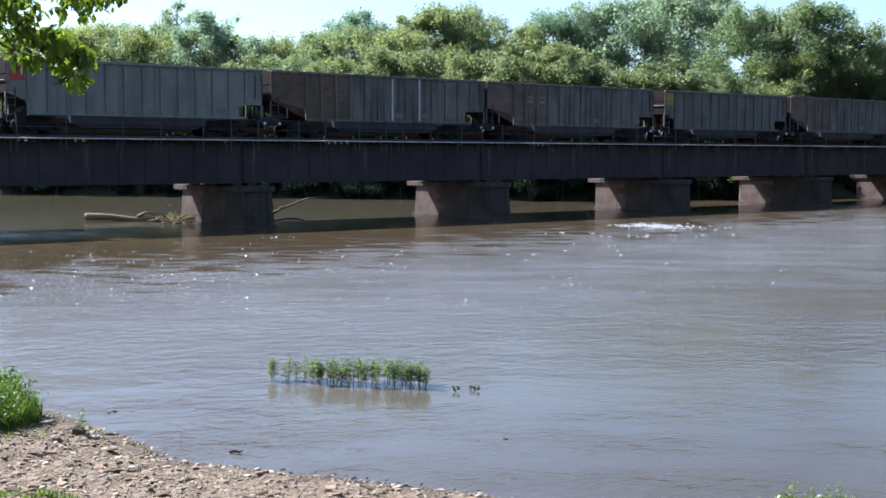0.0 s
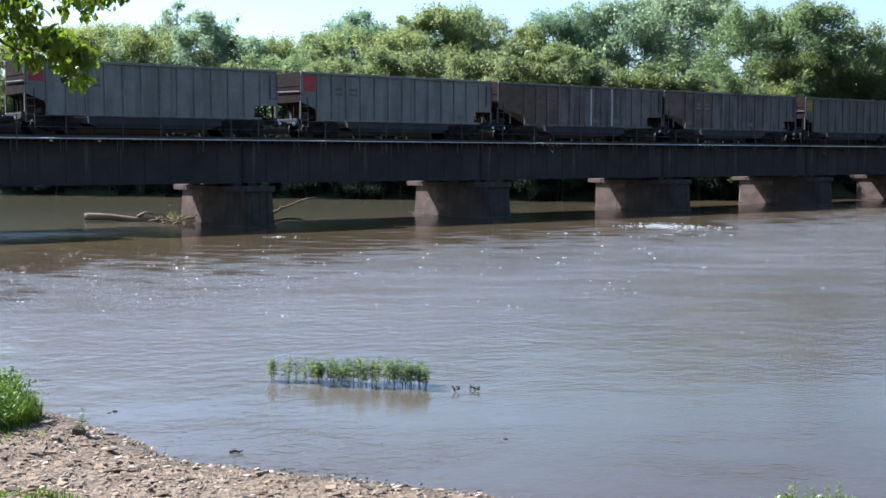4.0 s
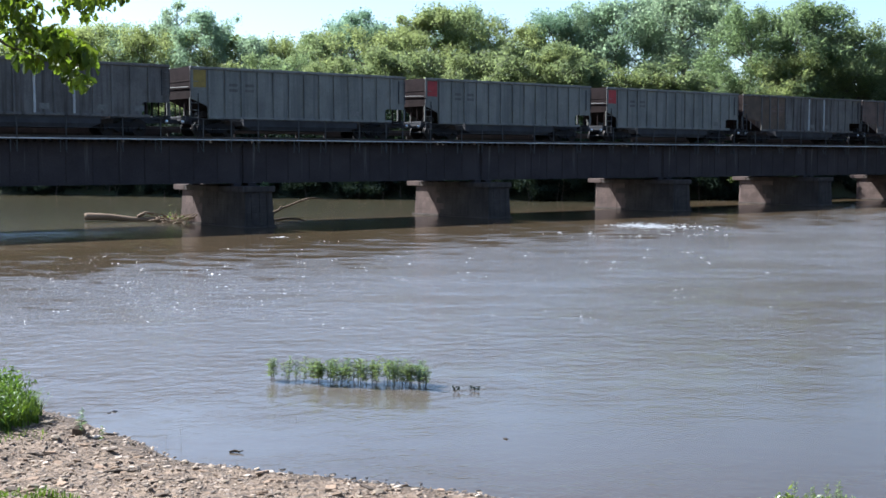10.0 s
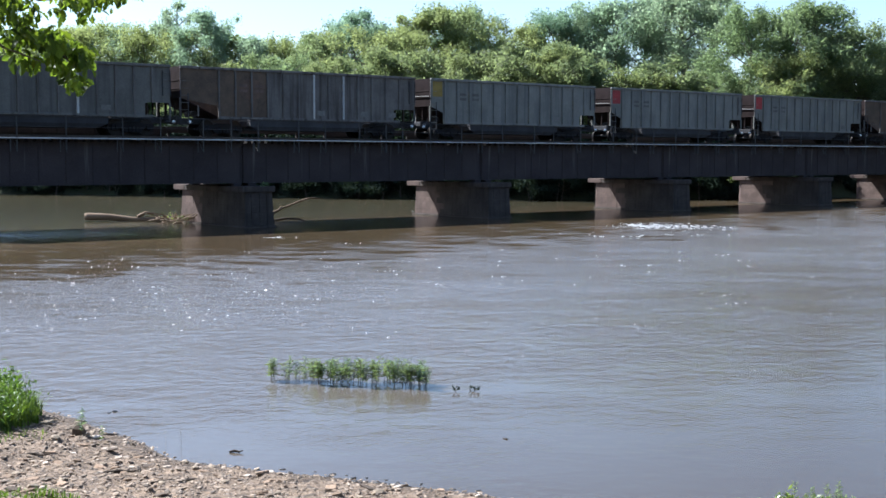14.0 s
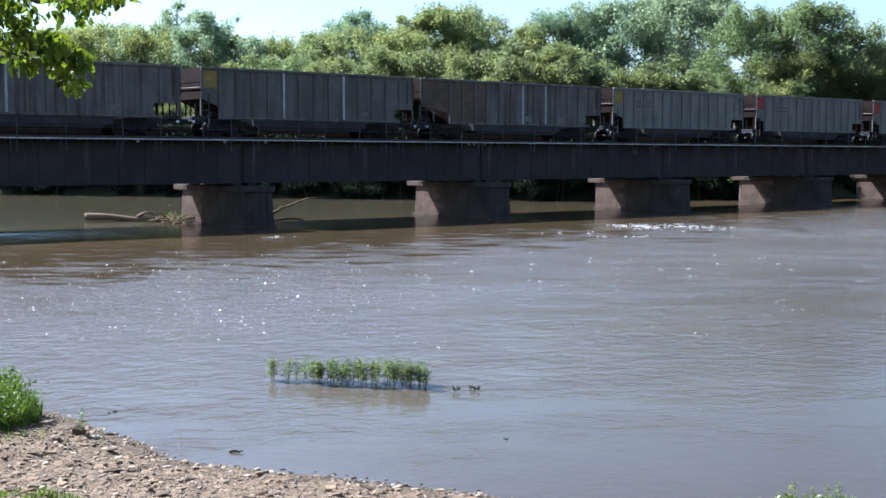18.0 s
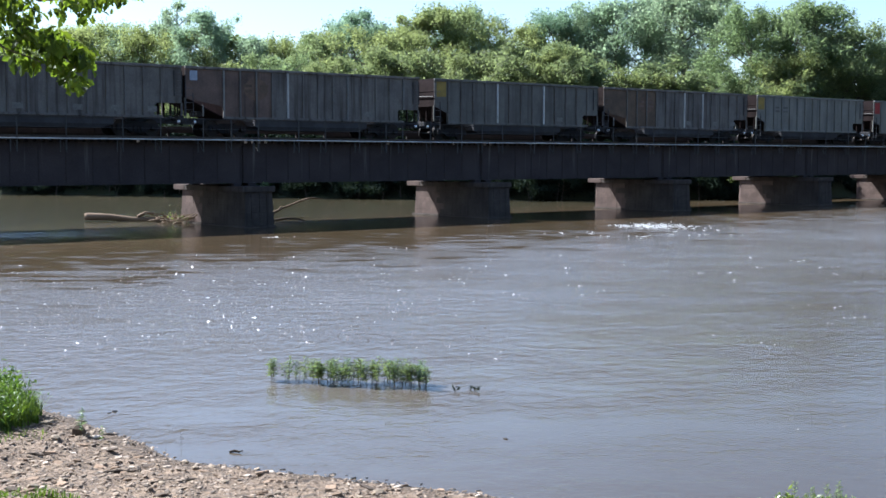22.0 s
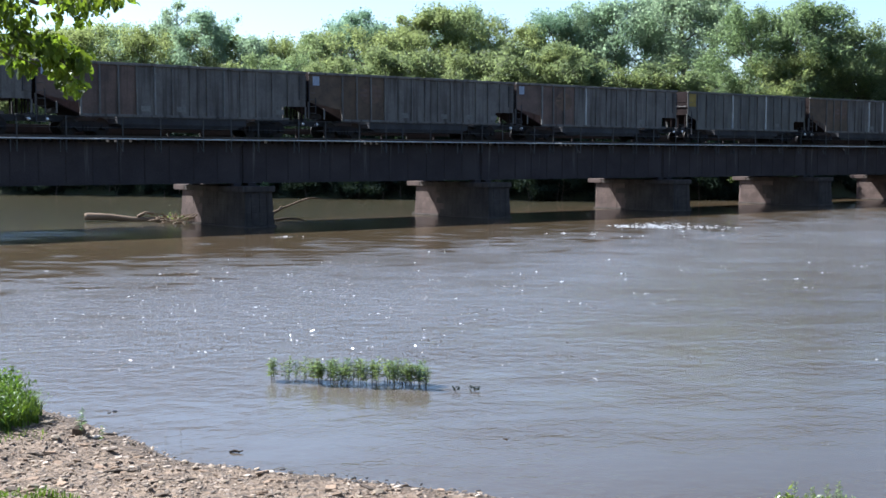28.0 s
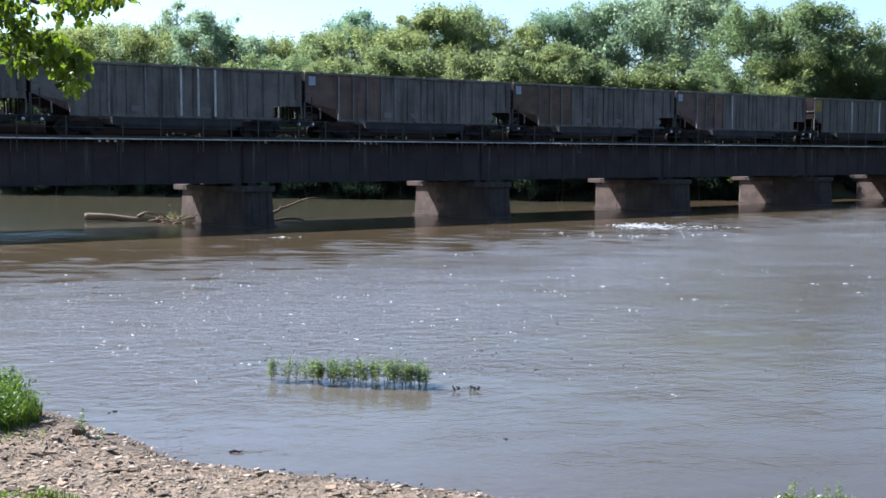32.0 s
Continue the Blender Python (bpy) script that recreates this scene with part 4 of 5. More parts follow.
def woodland_tree(seed, height, width, mat, count, size=0.115, low=0.25, limbs_n=17, label="tall leafy deciduous tree on the far river bank", puff=1.0):
    """A trunk, rising limbs that fork, and a tuft of leaves at every fork's end."""
    rng = np.random.default_rng(seed)
    tree = thing("tree", pose(0, 0, -500), label, "tree", "trees on the far bank")
    bend = rng.uniform(-0.5, 0.5, 2)
    top = height * 0.9
    r0 = height * 0.015

    def stem(k):
        return Vector((bend[0] * math.sin(k * 2.5), bend[1] * math.sin(k * 3), top * k))

    limbs, tufts = Shape(), []
    for i in range(limbs_n):
        q = (i + rng.uniform(0.2, 0.8)) / limbs_n
        k = low * 0.85 + (0.97 - low * 0.85) * q
        ang = i * 2.39996 + rng.uniform(-0.6, 0.6)
        swell = math.sin(math.pi * min(1.0, 0.25 + 0.72 * q)) ** 0.8
        reach = width / 2 * swell * rng.uniform(0.55, 1.1)
        rise = reach * (0.15 + 1.0 * q) * rng.uniform(0.5, 1.3)
        base = stem(k)
        side = Vector((math.cos(ang), math.sin(ang), 0))
        tip = base + side * reach + Vector((0, 0, rise))
        mid = base.lerp(tip, 0.5) + Vector((0, 0, 0.12 * reach))
        thick = r0 * (0.55 - 0.3 * q)
        limbs.path([base, mid, tip], [thick, thick * 0.6, thick * 0.15], 5)
        forks = 5 + int(2 * swell)
        for j in range(forks):
            f = 0.3 + 0.7 * (j + rng.random()) / forks
            root = base.lerp(mid, f * 2) if f < 0.5 else mid.lerp(tip, f * 2 - 1)
            turn = ang + rng.uniform(0.4, 1.3) * (1 if j % 2 else -1)
            go = reach * rng.uniform(0.18, 0.42) + 0.25
            end = root + Vector((math.cos(turn) * go, math.sin(turn) * go, go * rng.uniform(-0.9, 0.9)))
            limbs.path([root, root.lerp(end, 0.5) + Vector((0, 0, 0.08 * go)), end], [thick * 0.35, thick * 0.22, thick * 0.08], 4)
            tufts.append((tuple(end), width * puff * rng.uniform(0.06, 0.135)))
        tufts.append((tuple(tip), width * puff * rng.uniform(0.065, 0.125)))
    for j in range(7):
        k = 0.82 + 0.03 * j
        tufts.append((tuple(stem(k) + Vector((rng.uniform(-0.08, 0.08) * width * (1.9 - 1.7 * k), rng.uniform(-0.08, 0.08) * width * (1.9 - 1.7 * k), 0))), width * puff * rng.uniform(0.05, 0.085)))
    part("trunk", Shape().path([(0, 0, -1.0)] + [stem(k) for k in (0, 0.12, 0.3, 0.5, 0.75, 1)], [r0 * 1.5, r0 * 1.35, r0 * 1.0, r0 * 0.85, r0 * 0.6, r0 * 0.35, r0 * 0.08], 9), "bark", tree, smooth=True)
    part("limb", limbs, "bark", tree)
    part("crown", sprays("crown", tufts, count, size, mat, rng), mat, tree, "crown of many small green leaves")
    tree["tall"] = max(c[2] + 0.55 * r for c, r in tufts)
    return tree


def bank_range(az):
    """How far the far bank's first dry ground lies in the bearing az (degrees right of ahead)."""
    r = 70.0
    while r < 260:
        x, y = r * math.sin(radians(az)), r * math.cos(radians(az))
        if ground_height(x, y) > 0.02:
            return r
        r += 1.0
    return r


def set_tree(kind, x, y, height, spin, wide=1.0):
    """A copy of a tree kind, grown to the height given."""
    k = height / kind["tall"]
    return copy_thing(kind, pose(x, y, max(-0.1, ground_height(x, y) - 0.05), 0, 0, spin) @ Matrix.Diagonal((k * wide, k * wide, k, 1)))


KINDS = [woodland_tree(11, 17, 11.0, "leaf_far", 27000), woodland_tree(12, 17, 9.5, "leaf_far", 25000, low=0.22), woodland_tree(13, 16, 11.5, "leaf_far", 28000, limbs_n=20),
         woodland_tree(14, 18, 9.5, "leaf_blue", 23000, low=0.34), woodland_tree(15, 17, 10.5, "leaf_blue", 24000, low=0.3)]
MID = [woodland_tree(17, 11, 9.0, "leaf_mid", 15000, limbs_n=14), woodland_tree(18, 11, 8.0, "leaf_mid", 14000, low=0.2, limbs_n=13)]
THIN = woodland_tree(16, 19, 6.0, "leaf_blue", 6500, low=0.35, label="tall slender thinly leaved tree on the far bank", limbs_n=15)
SHRUB = [woodland_tree(21, 6, 6.0, "leaf_far", 9000, size=0.15, low=0.1, label="dense leafy shrub on the far bank", limbs_n=10, puff=1.4),
         woodland_tree(22, 6, 7.0, "leaf_dark_shaded", 9000, size=0.15, low=0.08, label="dense leafy shrub on the far bank with painted shade", limbs_n=10, puff=1.4)]

# bearing (degrees), top (degrees over eye level), distance, kind
WOODS = [(-21.5, 5.7, 152, 0), (-19.6, 5.6, 150, 2), (-17.7, 5.9, 149, 1), (-16.4, 6.1, 146, 0), (-15.1, 6.0, 152, 4), (-13.8, 6.0, 150, 2), (-12.8, 6.2, 156, 3), (-12.2, 7.1, 152, 5), (-11.2, 6.7, 147, 3), (-9.9, 6.0, 150, 1), (-8.9, 5.6, 146, 4),
         (-7.6, 5.6, 150, 0), (-6.5, 5.7, 154, 2), (-5.6, 6.0, 146, 1), (-4.2, 6.9, 150, 3), (-3.3, 6.3, 155, 4), (-2.5, 6.2, 142, 2), (-1.0, 6.95, 150, 1), (0.25, 7.25, 151, 0), (1.1, 6.8, 154, 3), (2.6, 5.75, 168, 5), (4.0, 6.5, 150, 2),
         (5.4, 6.8, 152, 4), (6.7, 6.7, 153, 3), (8.0, 7.25, 152, 4), (9.4, 7.4, 153, 3), (10.9, 7.6, 151, 4), (12.5, 7.6, 150, 3), (14.1, 6.95, 134, 0), (15.7, 7.1, 136, 2), (16.9, 7.0, 136, 1),
         (18.3, 6.0, 135, 0), (19.6, 5.2, 137, 4), (21.2, 5.6, 131, 1), (23.0, 6.0, 133, 4)]
rng_w = random.Random(5)
for az, el, dist, kind in WOODS:
    dist = max(dist, bank_range(az) + 9)
    x, y = dist * math.sin(radians(az)), dist * math.cos(radians(az))
    tall = EYE + dist * math.tan(radians(el)) - ground_height(x, y)
    set_tree(THIN if kind == 5 else KINDS[kind], x, y, tall, rng_w.uniform(0, 360), rng_w.uniform(0.9, 1.12))
az = -22.5
while az < 24:
    near = bank_range(az)
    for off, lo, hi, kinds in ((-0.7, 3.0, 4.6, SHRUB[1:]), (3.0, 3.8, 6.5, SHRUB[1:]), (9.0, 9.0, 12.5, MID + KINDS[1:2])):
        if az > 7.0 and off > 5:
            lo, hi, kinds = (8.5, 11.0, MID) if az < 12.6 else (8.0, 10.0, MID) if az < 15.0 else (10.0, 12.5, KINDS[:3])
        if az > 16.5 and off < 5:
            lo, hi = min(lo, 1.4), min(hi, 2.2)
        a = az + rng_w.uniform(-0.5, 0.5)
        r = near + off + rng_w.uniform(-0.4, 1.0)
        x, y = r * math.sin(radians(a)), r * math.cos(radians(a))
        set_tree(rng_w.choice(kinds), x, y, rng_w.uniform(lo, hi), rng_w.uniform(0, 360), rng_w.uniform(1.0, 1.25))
    az += 0.95
# unseen trees along the far bank downstream, added to block sky light
for i in range(22):
    a = 25 + i * 2.6
    r = bank_range(a) + 4 + 7 * (i % 2)
    x, y = r * math.sin(radians(a)), r * math.cos(radians(a))
    set_tree(KINDS[i % 5], x, y, rng_w.uniform(15, 20), rng_w.uniform(0, 360), 1.2)
# unseen wood along the near bank, behind the camera, added to block sky light
for i in range(17):
    a = 92 + i * 10.5
    r = 24 + 9 * (i % 3)
    x, y = r * math.sin(radians(a)), r * math.cos(radians(a))
    tree = set_tree(KINDS[i % 5], x, y, rng_w.uniform(15, 19), rng_w.uniform(0, 360), 1.2)
    tagged(tree, "tall leafy deciduous tree added out of view on the near bank", "tree", "trees on the near bank")
for kind in (*KINDS, *MID, THIN, *SHRUB):
    for ob in (*kind.children_recursive, kind):
        bpy.data.objects.remove(ob)

# ---------------------------------------------------------------- the oak that hangs over the bank


def leaf_mesh(seed):
    """One lobed oak leaf, folded along its rib, 0.1 m long."""
    rng = random.Random(seed)
    half = [(0.0, 0.004), (0.018, 0.016), (0.026, 0.010), (0.046, 0.030), (0.054, 0.018), (0.072, 0.034), (0.082, 0.020), (0.096, 0.014), (0.104, 0.0)]
    k = [rng.uniform(0.85, 1.2) for _ in half]
    up = [(x, w * j, abs(w) * 0.35 - 2.2 * x * x) for (x, w), j in zip(half, k)]
    down = [(x, -w * j, abs(w) * 0.35 - 2.2 * x * x) for (x, w), j in zip(half[:-1], k[1:])]
    rib = [(x, 0, -2.2 * x * x) for x, _ in half]
    n = len(half)
    pts = up + down + rib
    faces = [(i, i + 1, 2 * n - 1 + i + 1, 2 * n - 1 + i) for i in range(n - 1)]
    faces += [(n + i, 2 * n - 1 + i, 2 * n + i, n + i + 1) for i in range(n - 2)] + [(2 * n - 2, 3 * n - 3, 3 * n - 2)]
    me = bpy.data.meshes.new("leaf")
    me.from_pydata(pts, [], faces)
    me.materials.append(M["leaf_near"])
    return me


def oak():
    rng = random.Random(8)
    base = Vector((-6.4, 6.6, 0))
    base.z = ground_height(base.x, base.y)
    tree = thing("oak_tree", Matrix.Translation(base), "spreading oak tree leaning over the river bank", "tree")
    part("trunk", Shape().path([(0, 0, -0.5), (0, 0, 0.2), (0.1, 0.05, 1.6), (0.15, 0.1, 3.2), (0.3, 0.0, 5.0), (0.2, 0.2, 7.5)], [0.36, 0.3, 0.25, 0.23, 0.17, 0.08], 12), "bark", tree, smooth=True)
    rngn = np.random.default_rng(3)
    lobes = [((rngn.uniform(-1.0, 2.0), rngn.uniform(0.2, 1.9), rngn.uniform(5.2, 7.6)), (0.75, 0.75, 0.5)) for _ in range(13)]
    part("crown", leaf_cloud("crown", lobes, 1300, 0.10, "leaf_near", rngn), "leaf_near", tree, "crown of dense oak leaves")

    def at(az, el, dist):
        return Vector((dist * math.sin(radians(az)), dist * math.cos(radians(az)), EYE + dist * math.tan(radians(el)))) - base

    root = Vector((0.2, 0.1, 4.2))
    limb = part("branch", Shape().path([root, at(-24, 9.6, 8.7), at(-20.5, 8.0, 9.0), at(-18.2, 7.0, 9.1), at(-16.2, 7.2, 9.2)], [0.09, 0.055, 0.03, 0.016, 0.007], 8)
                .path([at(-20.5, 8.0, 9.0), at(-19.2, 6.0, 9.0), at(-17.6, 5.0, 9.1), at(-16.6, 3.9, 9.2)], [0.022, 0.014, 0.009, 0.004], 6)
                .path([at(-24, 9.6, 8.7), at(-21.5, 6.4, 8.9), at(-19.8, 4.9, 9.0), at(-18.2, 4.3, 9.0)], [0.03, 0.018, 0.01, 0.004], 6), "bark", tree, "thin leafy oak branch", smooth=True)
    leaves = [leaf_mesh(i) for i in range(6)]
    # clusters of leaves along the twigs: bearing, rise, spread, how many
    tufts = [(-20.2, 7.5, 0.6, 44), (-19.3, 6.9, 0.6, 50), (-20.1, 6.4, 0.6, 48), (-19.0, 6.1, 0.5, 40), (-18.4, 6.6, 0.3, 10), (-17.6, 7.5, 0.35, 18), (-17.0, 7.2, 0.45, 40), (-16.3, 7.2, 0.45, 44), (-15.6, 7.3, 0.45, 36),
             (-14.8, 7.45, 0.35, 20), (-14.2, 7.55, 0.2, 6), (-17.4, 6.6, 0.25, 10), (-16.2, 6.5, 0.25, 10), (-18.9, 5.5, 0.45, 40), (-18.2, 5.6, 0.4, 26), (-17.6, 5.4, 0.4, 34), (-17.0, 5.1, 0.4, 34), (-16.5, 4.7, 0.4, 30),
             (-16.2, 4.3, 0.25, 12), (-19.6, 5.5, 0.4, 16), (-19.2, 4.6, 0.3, 16), (-18.5, 4.4, 0.3, 16), (-17.7, 4.7, 0.35, 22), (-17.2, 4.2, 0.4, 28), (-16.8, 3.7, 0.35, 22), (-16.5, 3.3, 0.25, 10)]
    rest = Shape()
    for a, e, spread, count in tufts:
        for _ in range(int(count * (1.5 if e > 5.85 else 1.1))):
            p = at(a + rng.gauss(0, spread * 0.55), e + rng.gauss(0, spread * 0.45), 9.1 + (5.8 - e) * 0.17 + rng.gauss(0, 0.2))
            k = rng.uniform(0.42, 0.9) if e > 5.85 else rng.uniform(0.65, 1.25)
            m = Matrix.LocRotScale(p, Euler((rng.uniform(-1.2, 1.2), rng.uniform(0.1, 1.5), rng.uniform(0, 6.28))), (k, k, k))
            me = rng.choice(leaves)
            if rng.random() < 0.27:
                part("leaf", me, "leaf_near", limb).matrix_basis = m
            else:
                rest.add([m @ v.co for v in me.vertices], [tuple(f.vertices) for f in me.polygons])
    tagged(part("leaf_mass", rest, "leaf_near", limb, "crowded small oak leaves"), kind="stuff")
    return limb


oak_branch = oak()

# ---------------------------------------------------------------- plants by and in the water


def blade_field(name, spots, rng, tall, mat="grass", lean=0.5, wide=0.007):
    """Bent, tapering blades at the spots (x, y, z, height factor)."""
    v, f = [], []
    for x, y, z, k in spots:
        h, a = tall * k * rng.uniform(0.6, 1.1), rng.uniform(0, 6.283)
        tilt = rng.uniform(0.05, lean) * h
        dx, dy = math.cos(a), math.sin(a)
        w = wide * rng.uniform(0.7, 1.4)
        n = len(v)
        for s, (t, up) in enumerate(((0, 0), (0.35, 0.5), (1.0, 0.88))):
            ww = w * (1, 0.85, 0.45)[s]
            v += [(x + dx * tilt * t - dy * ww, y + dy * tilt * t + dx * ww, z + h * up), (x + dx * tilt * t + dy * ww, y + dy * tilt * t - dx * ww, z + h * up)]
        v.append((x + dx * tilt * 1.7, y + dy * tilt * 1.7, z + h * (0.98 - 0.1 * rng.random())))
        f += [(n, n + 1, n + 3, n + 2), (n + 2, n + 3, n + 5, n + 4), (n + 4, n + 5, n + 6)]
    me = bpy.data.meshes.new(name)
    me.from_pydata(v, [], f)
    me.materials.append(M[mat])
    return me


def grass_patch(x, y, rx, ry, count, tall, label, seed, dome=0.0):
    rng = random.Random(seed)
    spots = []
    while len(spots) < count:
        a, b = rng.uniform(-1, 1), rng.uniform(-1, 1)
        q = a * a + b * b
        if q > 1 + 0.25 * noise.noise((a * 3, b * 3, seed)):
            continue
        px, py = x + a * rx, y + b * ry
        spots.append((px, py, ground_height(px, py) - 0.02, 1 - dome * q))
    ob = new("grass", blade_field("grass", spots, rng, tall))
    return tagged(ob, label, "grass", kind="stuff")


grass_patch(-6.75, 16.9, 1.0, 1.2, 4200, 0.62, "tall bright green grass clump at the water's edge", 1, 0.45)
grass_patch(-4.75, 11.85, 0.62, 0.18, 480, 0.085, "short green grass on the gravel bank", 2, 0.3)
grass_patch(-3.95, 11.95, 0.3, 0.12, 110, 0.15, "short green grass on the gravel bank", 3, 0.4)
grass_patch(-6.0, 15.3, 0.4, 0.45, 90, 0.13, "sparse grass at the foot of the bush", 5, 0.3)
grass_patch(-5.6, 15.9, 0.35, 0.4, 60, 0.12, "sparse yellowish grass on bare earth", 6, 0.3)
grass_patch(-4.25, 12.2, 0.45, 0.2, 90, 0.09, "wispy yellow green grass on the bank", 7, 0.4)


def bush(x, y, wide, tall, count, lobes_n, label, mat="grass"):
    rn = np.random.default_rng(31)
    b = thing("bush", pose(x, y, max(-0.02, ground_height(x, y))), label, "bush", "bushes on the bank")
    lobes = [((rn.uniform(-wide, wide), rn.uniform(-wide, wide), rn.uniform(0.2, 1.0) * tall), (wide / 3, wide / 3, tall * 0.57)) for _ in range(lobes_n)]
    stems = Shape()
    for c, r in lobes:
        stems.path([(c[0] * 0.5, c[1] * 0.5, -0.05), (c[0] * 0.9, c[1] * 0.9, c[2] * 0.6), c], [0.012, 0.008, 0.004], 5)
    part("stems", stems, "stem", b)
    part("leaves", leaf_cloud("leaves", lobes, count, 0.034, mat, rn), mat, b, "small green leaves")


bush(-6.75, 16.9, 0.9, 0.42, 7000, 26, "low bright green leafy bush at the water's edge")
bush(4.05, 12.72, 0.36, 0.16, 620, 16, "low leafy weeds at the foot of the bank", "leaf_weed")


def leafy_plant(name, seed, tall, pairs, leaf, label, category, group):
    """An upright herb: a thin stem with pairs of narrow leaves, thicker towards the top."""
    rng = random.Random(seed)
    plant = thing(name, pose(0, 0, -400), label, category, group)
    top = (rng.uniform(-0.06, 0.06), rng.uniform(-0.06, 0.06), tall)
    part("stem", Shape().path([(0, 0, -0.25), (0, 0, 0), (top[0] * 0.4, top[1] * 0.5, tall * 0.55), top], [0.005, 0.005, 0.004, 0.0025], 5), "stem", plant)
    s = Shape()
    for i in range(pairs):
        k = 0.26 + 0.74 * ((i + rng.random() * 0.6) / pairs) ** 0.85
        c = Vector((top[0] * k, top[1] * k, tall * min(1.0, k)))
        a = rng.uniform(0, 6.283)
        size = leaf * rng.uniform(0.7, 1.25) * (1.25 - 0.35 * k)
        for side in (0, math.pi):
            d = Vector((math.cos(a + side), math.sin(a + side), rng.uniform(0.05, 0.7))).normalized()
            w = d.cross(Vector((0, 0, 1))).normalized() * size * 0.19
            droop = Vector((0, 0, -size * rng.uniform(0.1, 0.35)))
            s.add([c, c + d * size * 0.45 + w, c + d * size + droop, c + d * size * 0.45 - w], [(0, 1, 2, 3)])
    part("leaves", s, "leaf_weed", plant, "narrow green leaves")
    return plant


HERBS = [leafy_plant("water_weed", i, 0.40 + 0.05 * (i % 3), 15 + i % 3, 0.10, "green leafy weed standing in shallow river water", "water plant", "weeds standing in the water") for i in range(6)]


def water_spot(az, drop):
    """A place on the water: bearing and angle below eye level, in degrees."""
    r = EYE / math.tan(radians(drop))
    return r * math.sin(radians(az)), r * math.cos(radians(az))


rng_p = random.Random(21)
for i in range(104):
    if i < 4:
        az, drop, k = -8.05 + rng_p.uniform(-0.12, 0.12), 10.35 + rng_p.uniform(-0.05, 0.05), 0.95
    elif i < 14:
        az, drop, k = rng_p.uniform(-7.6, -6.3), 10.4 + rng_p.uniform(-0.08, 0.1), rng_p.uniform(0.45, 0.95)
    else:
        az = rng_p.uniform(-6.3, -0.45)
        drop = 10.62 + (az + 3.4) * 0.045 + rng_p.uniform(-0.2, 0.12)
        k = rng_p.uniform(0.75, 1.08)
    x, y = water_spot(az, drop)
    copy_thing(HERBS[i % 6], pose(x, y, 0, 0, 0, rng_p.uniform(0, 360)) @ Matrix.Diagonal((k, k, k * 0.88, 1)))
for x, y, k in ((-4.95, 16.35, 0.85), (-4.55, 15.95, 0.5), (3.45, 13.0, 0.37), (3.7, 13.15, 0.38), (3.9, 13.25, 0.53), (4.0, 13.1, 0.43), (4.12, 13.3, 0.46), (4.22, 13.0, 0.45), (4.33, 13.15, 0.48), (4.42, 13.3, 0.51),
                (4.5, 13.1, 0.37), (3.8, 13.0, 0.37), (3.25, 13.1, 0.3), (4.05, 12.9, 0.45), (4.3, 12.9, 0.5), (4.15, 13.05, 0.4), (4.38, 13.0, 0.45), (3.95, 12.95, 0.4), (4.25, 13.2, 0.5), (4.46, 12.95, 0.42)):
    herb = copy_thing(HERBS[int(k * 10) % 6], pose(x, y, max(0.02, ground_height(x, y)) - 0.02, 0, 0, x * 90) @ Matrix.Diagonal((k, k, k, 1)))
    tagged(herb, "small green leafy weed at the edge of the river bank", "weed", "weeds on the bank")
for h in HERBS:
    for ob in (*h.children_recursive, h):
        bpy.data.objects.remove(ob)

# ---------------------------------------------------------------- stones, driftwood, foam


def stone_mesh(seed, flat=0.6, mat="pebble"):
    rng = random.Random(seed)
    bm = bmesh.new()
    bmesh.ops.create_icosphere(bm, subdivisions=1, radius=0.5)
    for v in bm.verts:
        k = rng.uniform(0.78, 1.15)
        v.co = Vector((v.co.x * k * 1.2, v.co.y * k, v.co.z * k * flat))
    me = bpy.data.meshes.new("stone")
    bm.to_mesh(me)
    bm.free()
    me.materials.append(M[mat])
    return me


STONES = [stone_mesh(i, 0.45 + 0.08 * (i % 4)) for i in range(8)]

WET = [stone_mesh(50 + i, 0.4, "wet_stone") for i in range(3)]


def pebbles():
    """Small stones strewn over the gravel, all one carpet."""
    rng = random.Random(4)
    base = [[tuple(v.co) for v in me.vertices] for me in STONES]
    tri = [tuple(p.vertices) for p in STONES[0].polygons]
    v, f = [], []
    count = 0
    while count < 7500:
        az, r = rng.uniform(-21, 4), rng.uniform(11.5, 19.5)
        x, y = r * math.sin(radians(az)), r * math.cos(radians(az))
        z = ground_height(x, y)
        if z < -0.03 or (z > 0.0 and noise.noise((x * 0.8, y * 0.8, 7)) < rng.uniform(-1.0, 0.0)):
            continue
        s = 0.02 + 0.055 * rng.random() ** 4
        turn = Euler((rng.uniform(-0.4, 0.4), rng.uniform(-0.4, 0.4), rng.uniform(0, 6.28))).to_matrix()
        n = len(v)
        v += [tuple(turn @ (Vector(c) * s) + Vector((x, y, z + s * 0.02))) for c in rng.choice(base)]
        f += [(n + a, n + b, n + c) for a, b, c in tri]
        count += 1
    me = bpy.data.meshes.new("pebbles")
    me.from_pydata(v, [], f)
    me.materials.append(M["pebble_small"])
    tagged(new("pebbles", me), "small grey and tan pebbles strewn over the bank", "pebbles", kind="stuff")


pebbles()


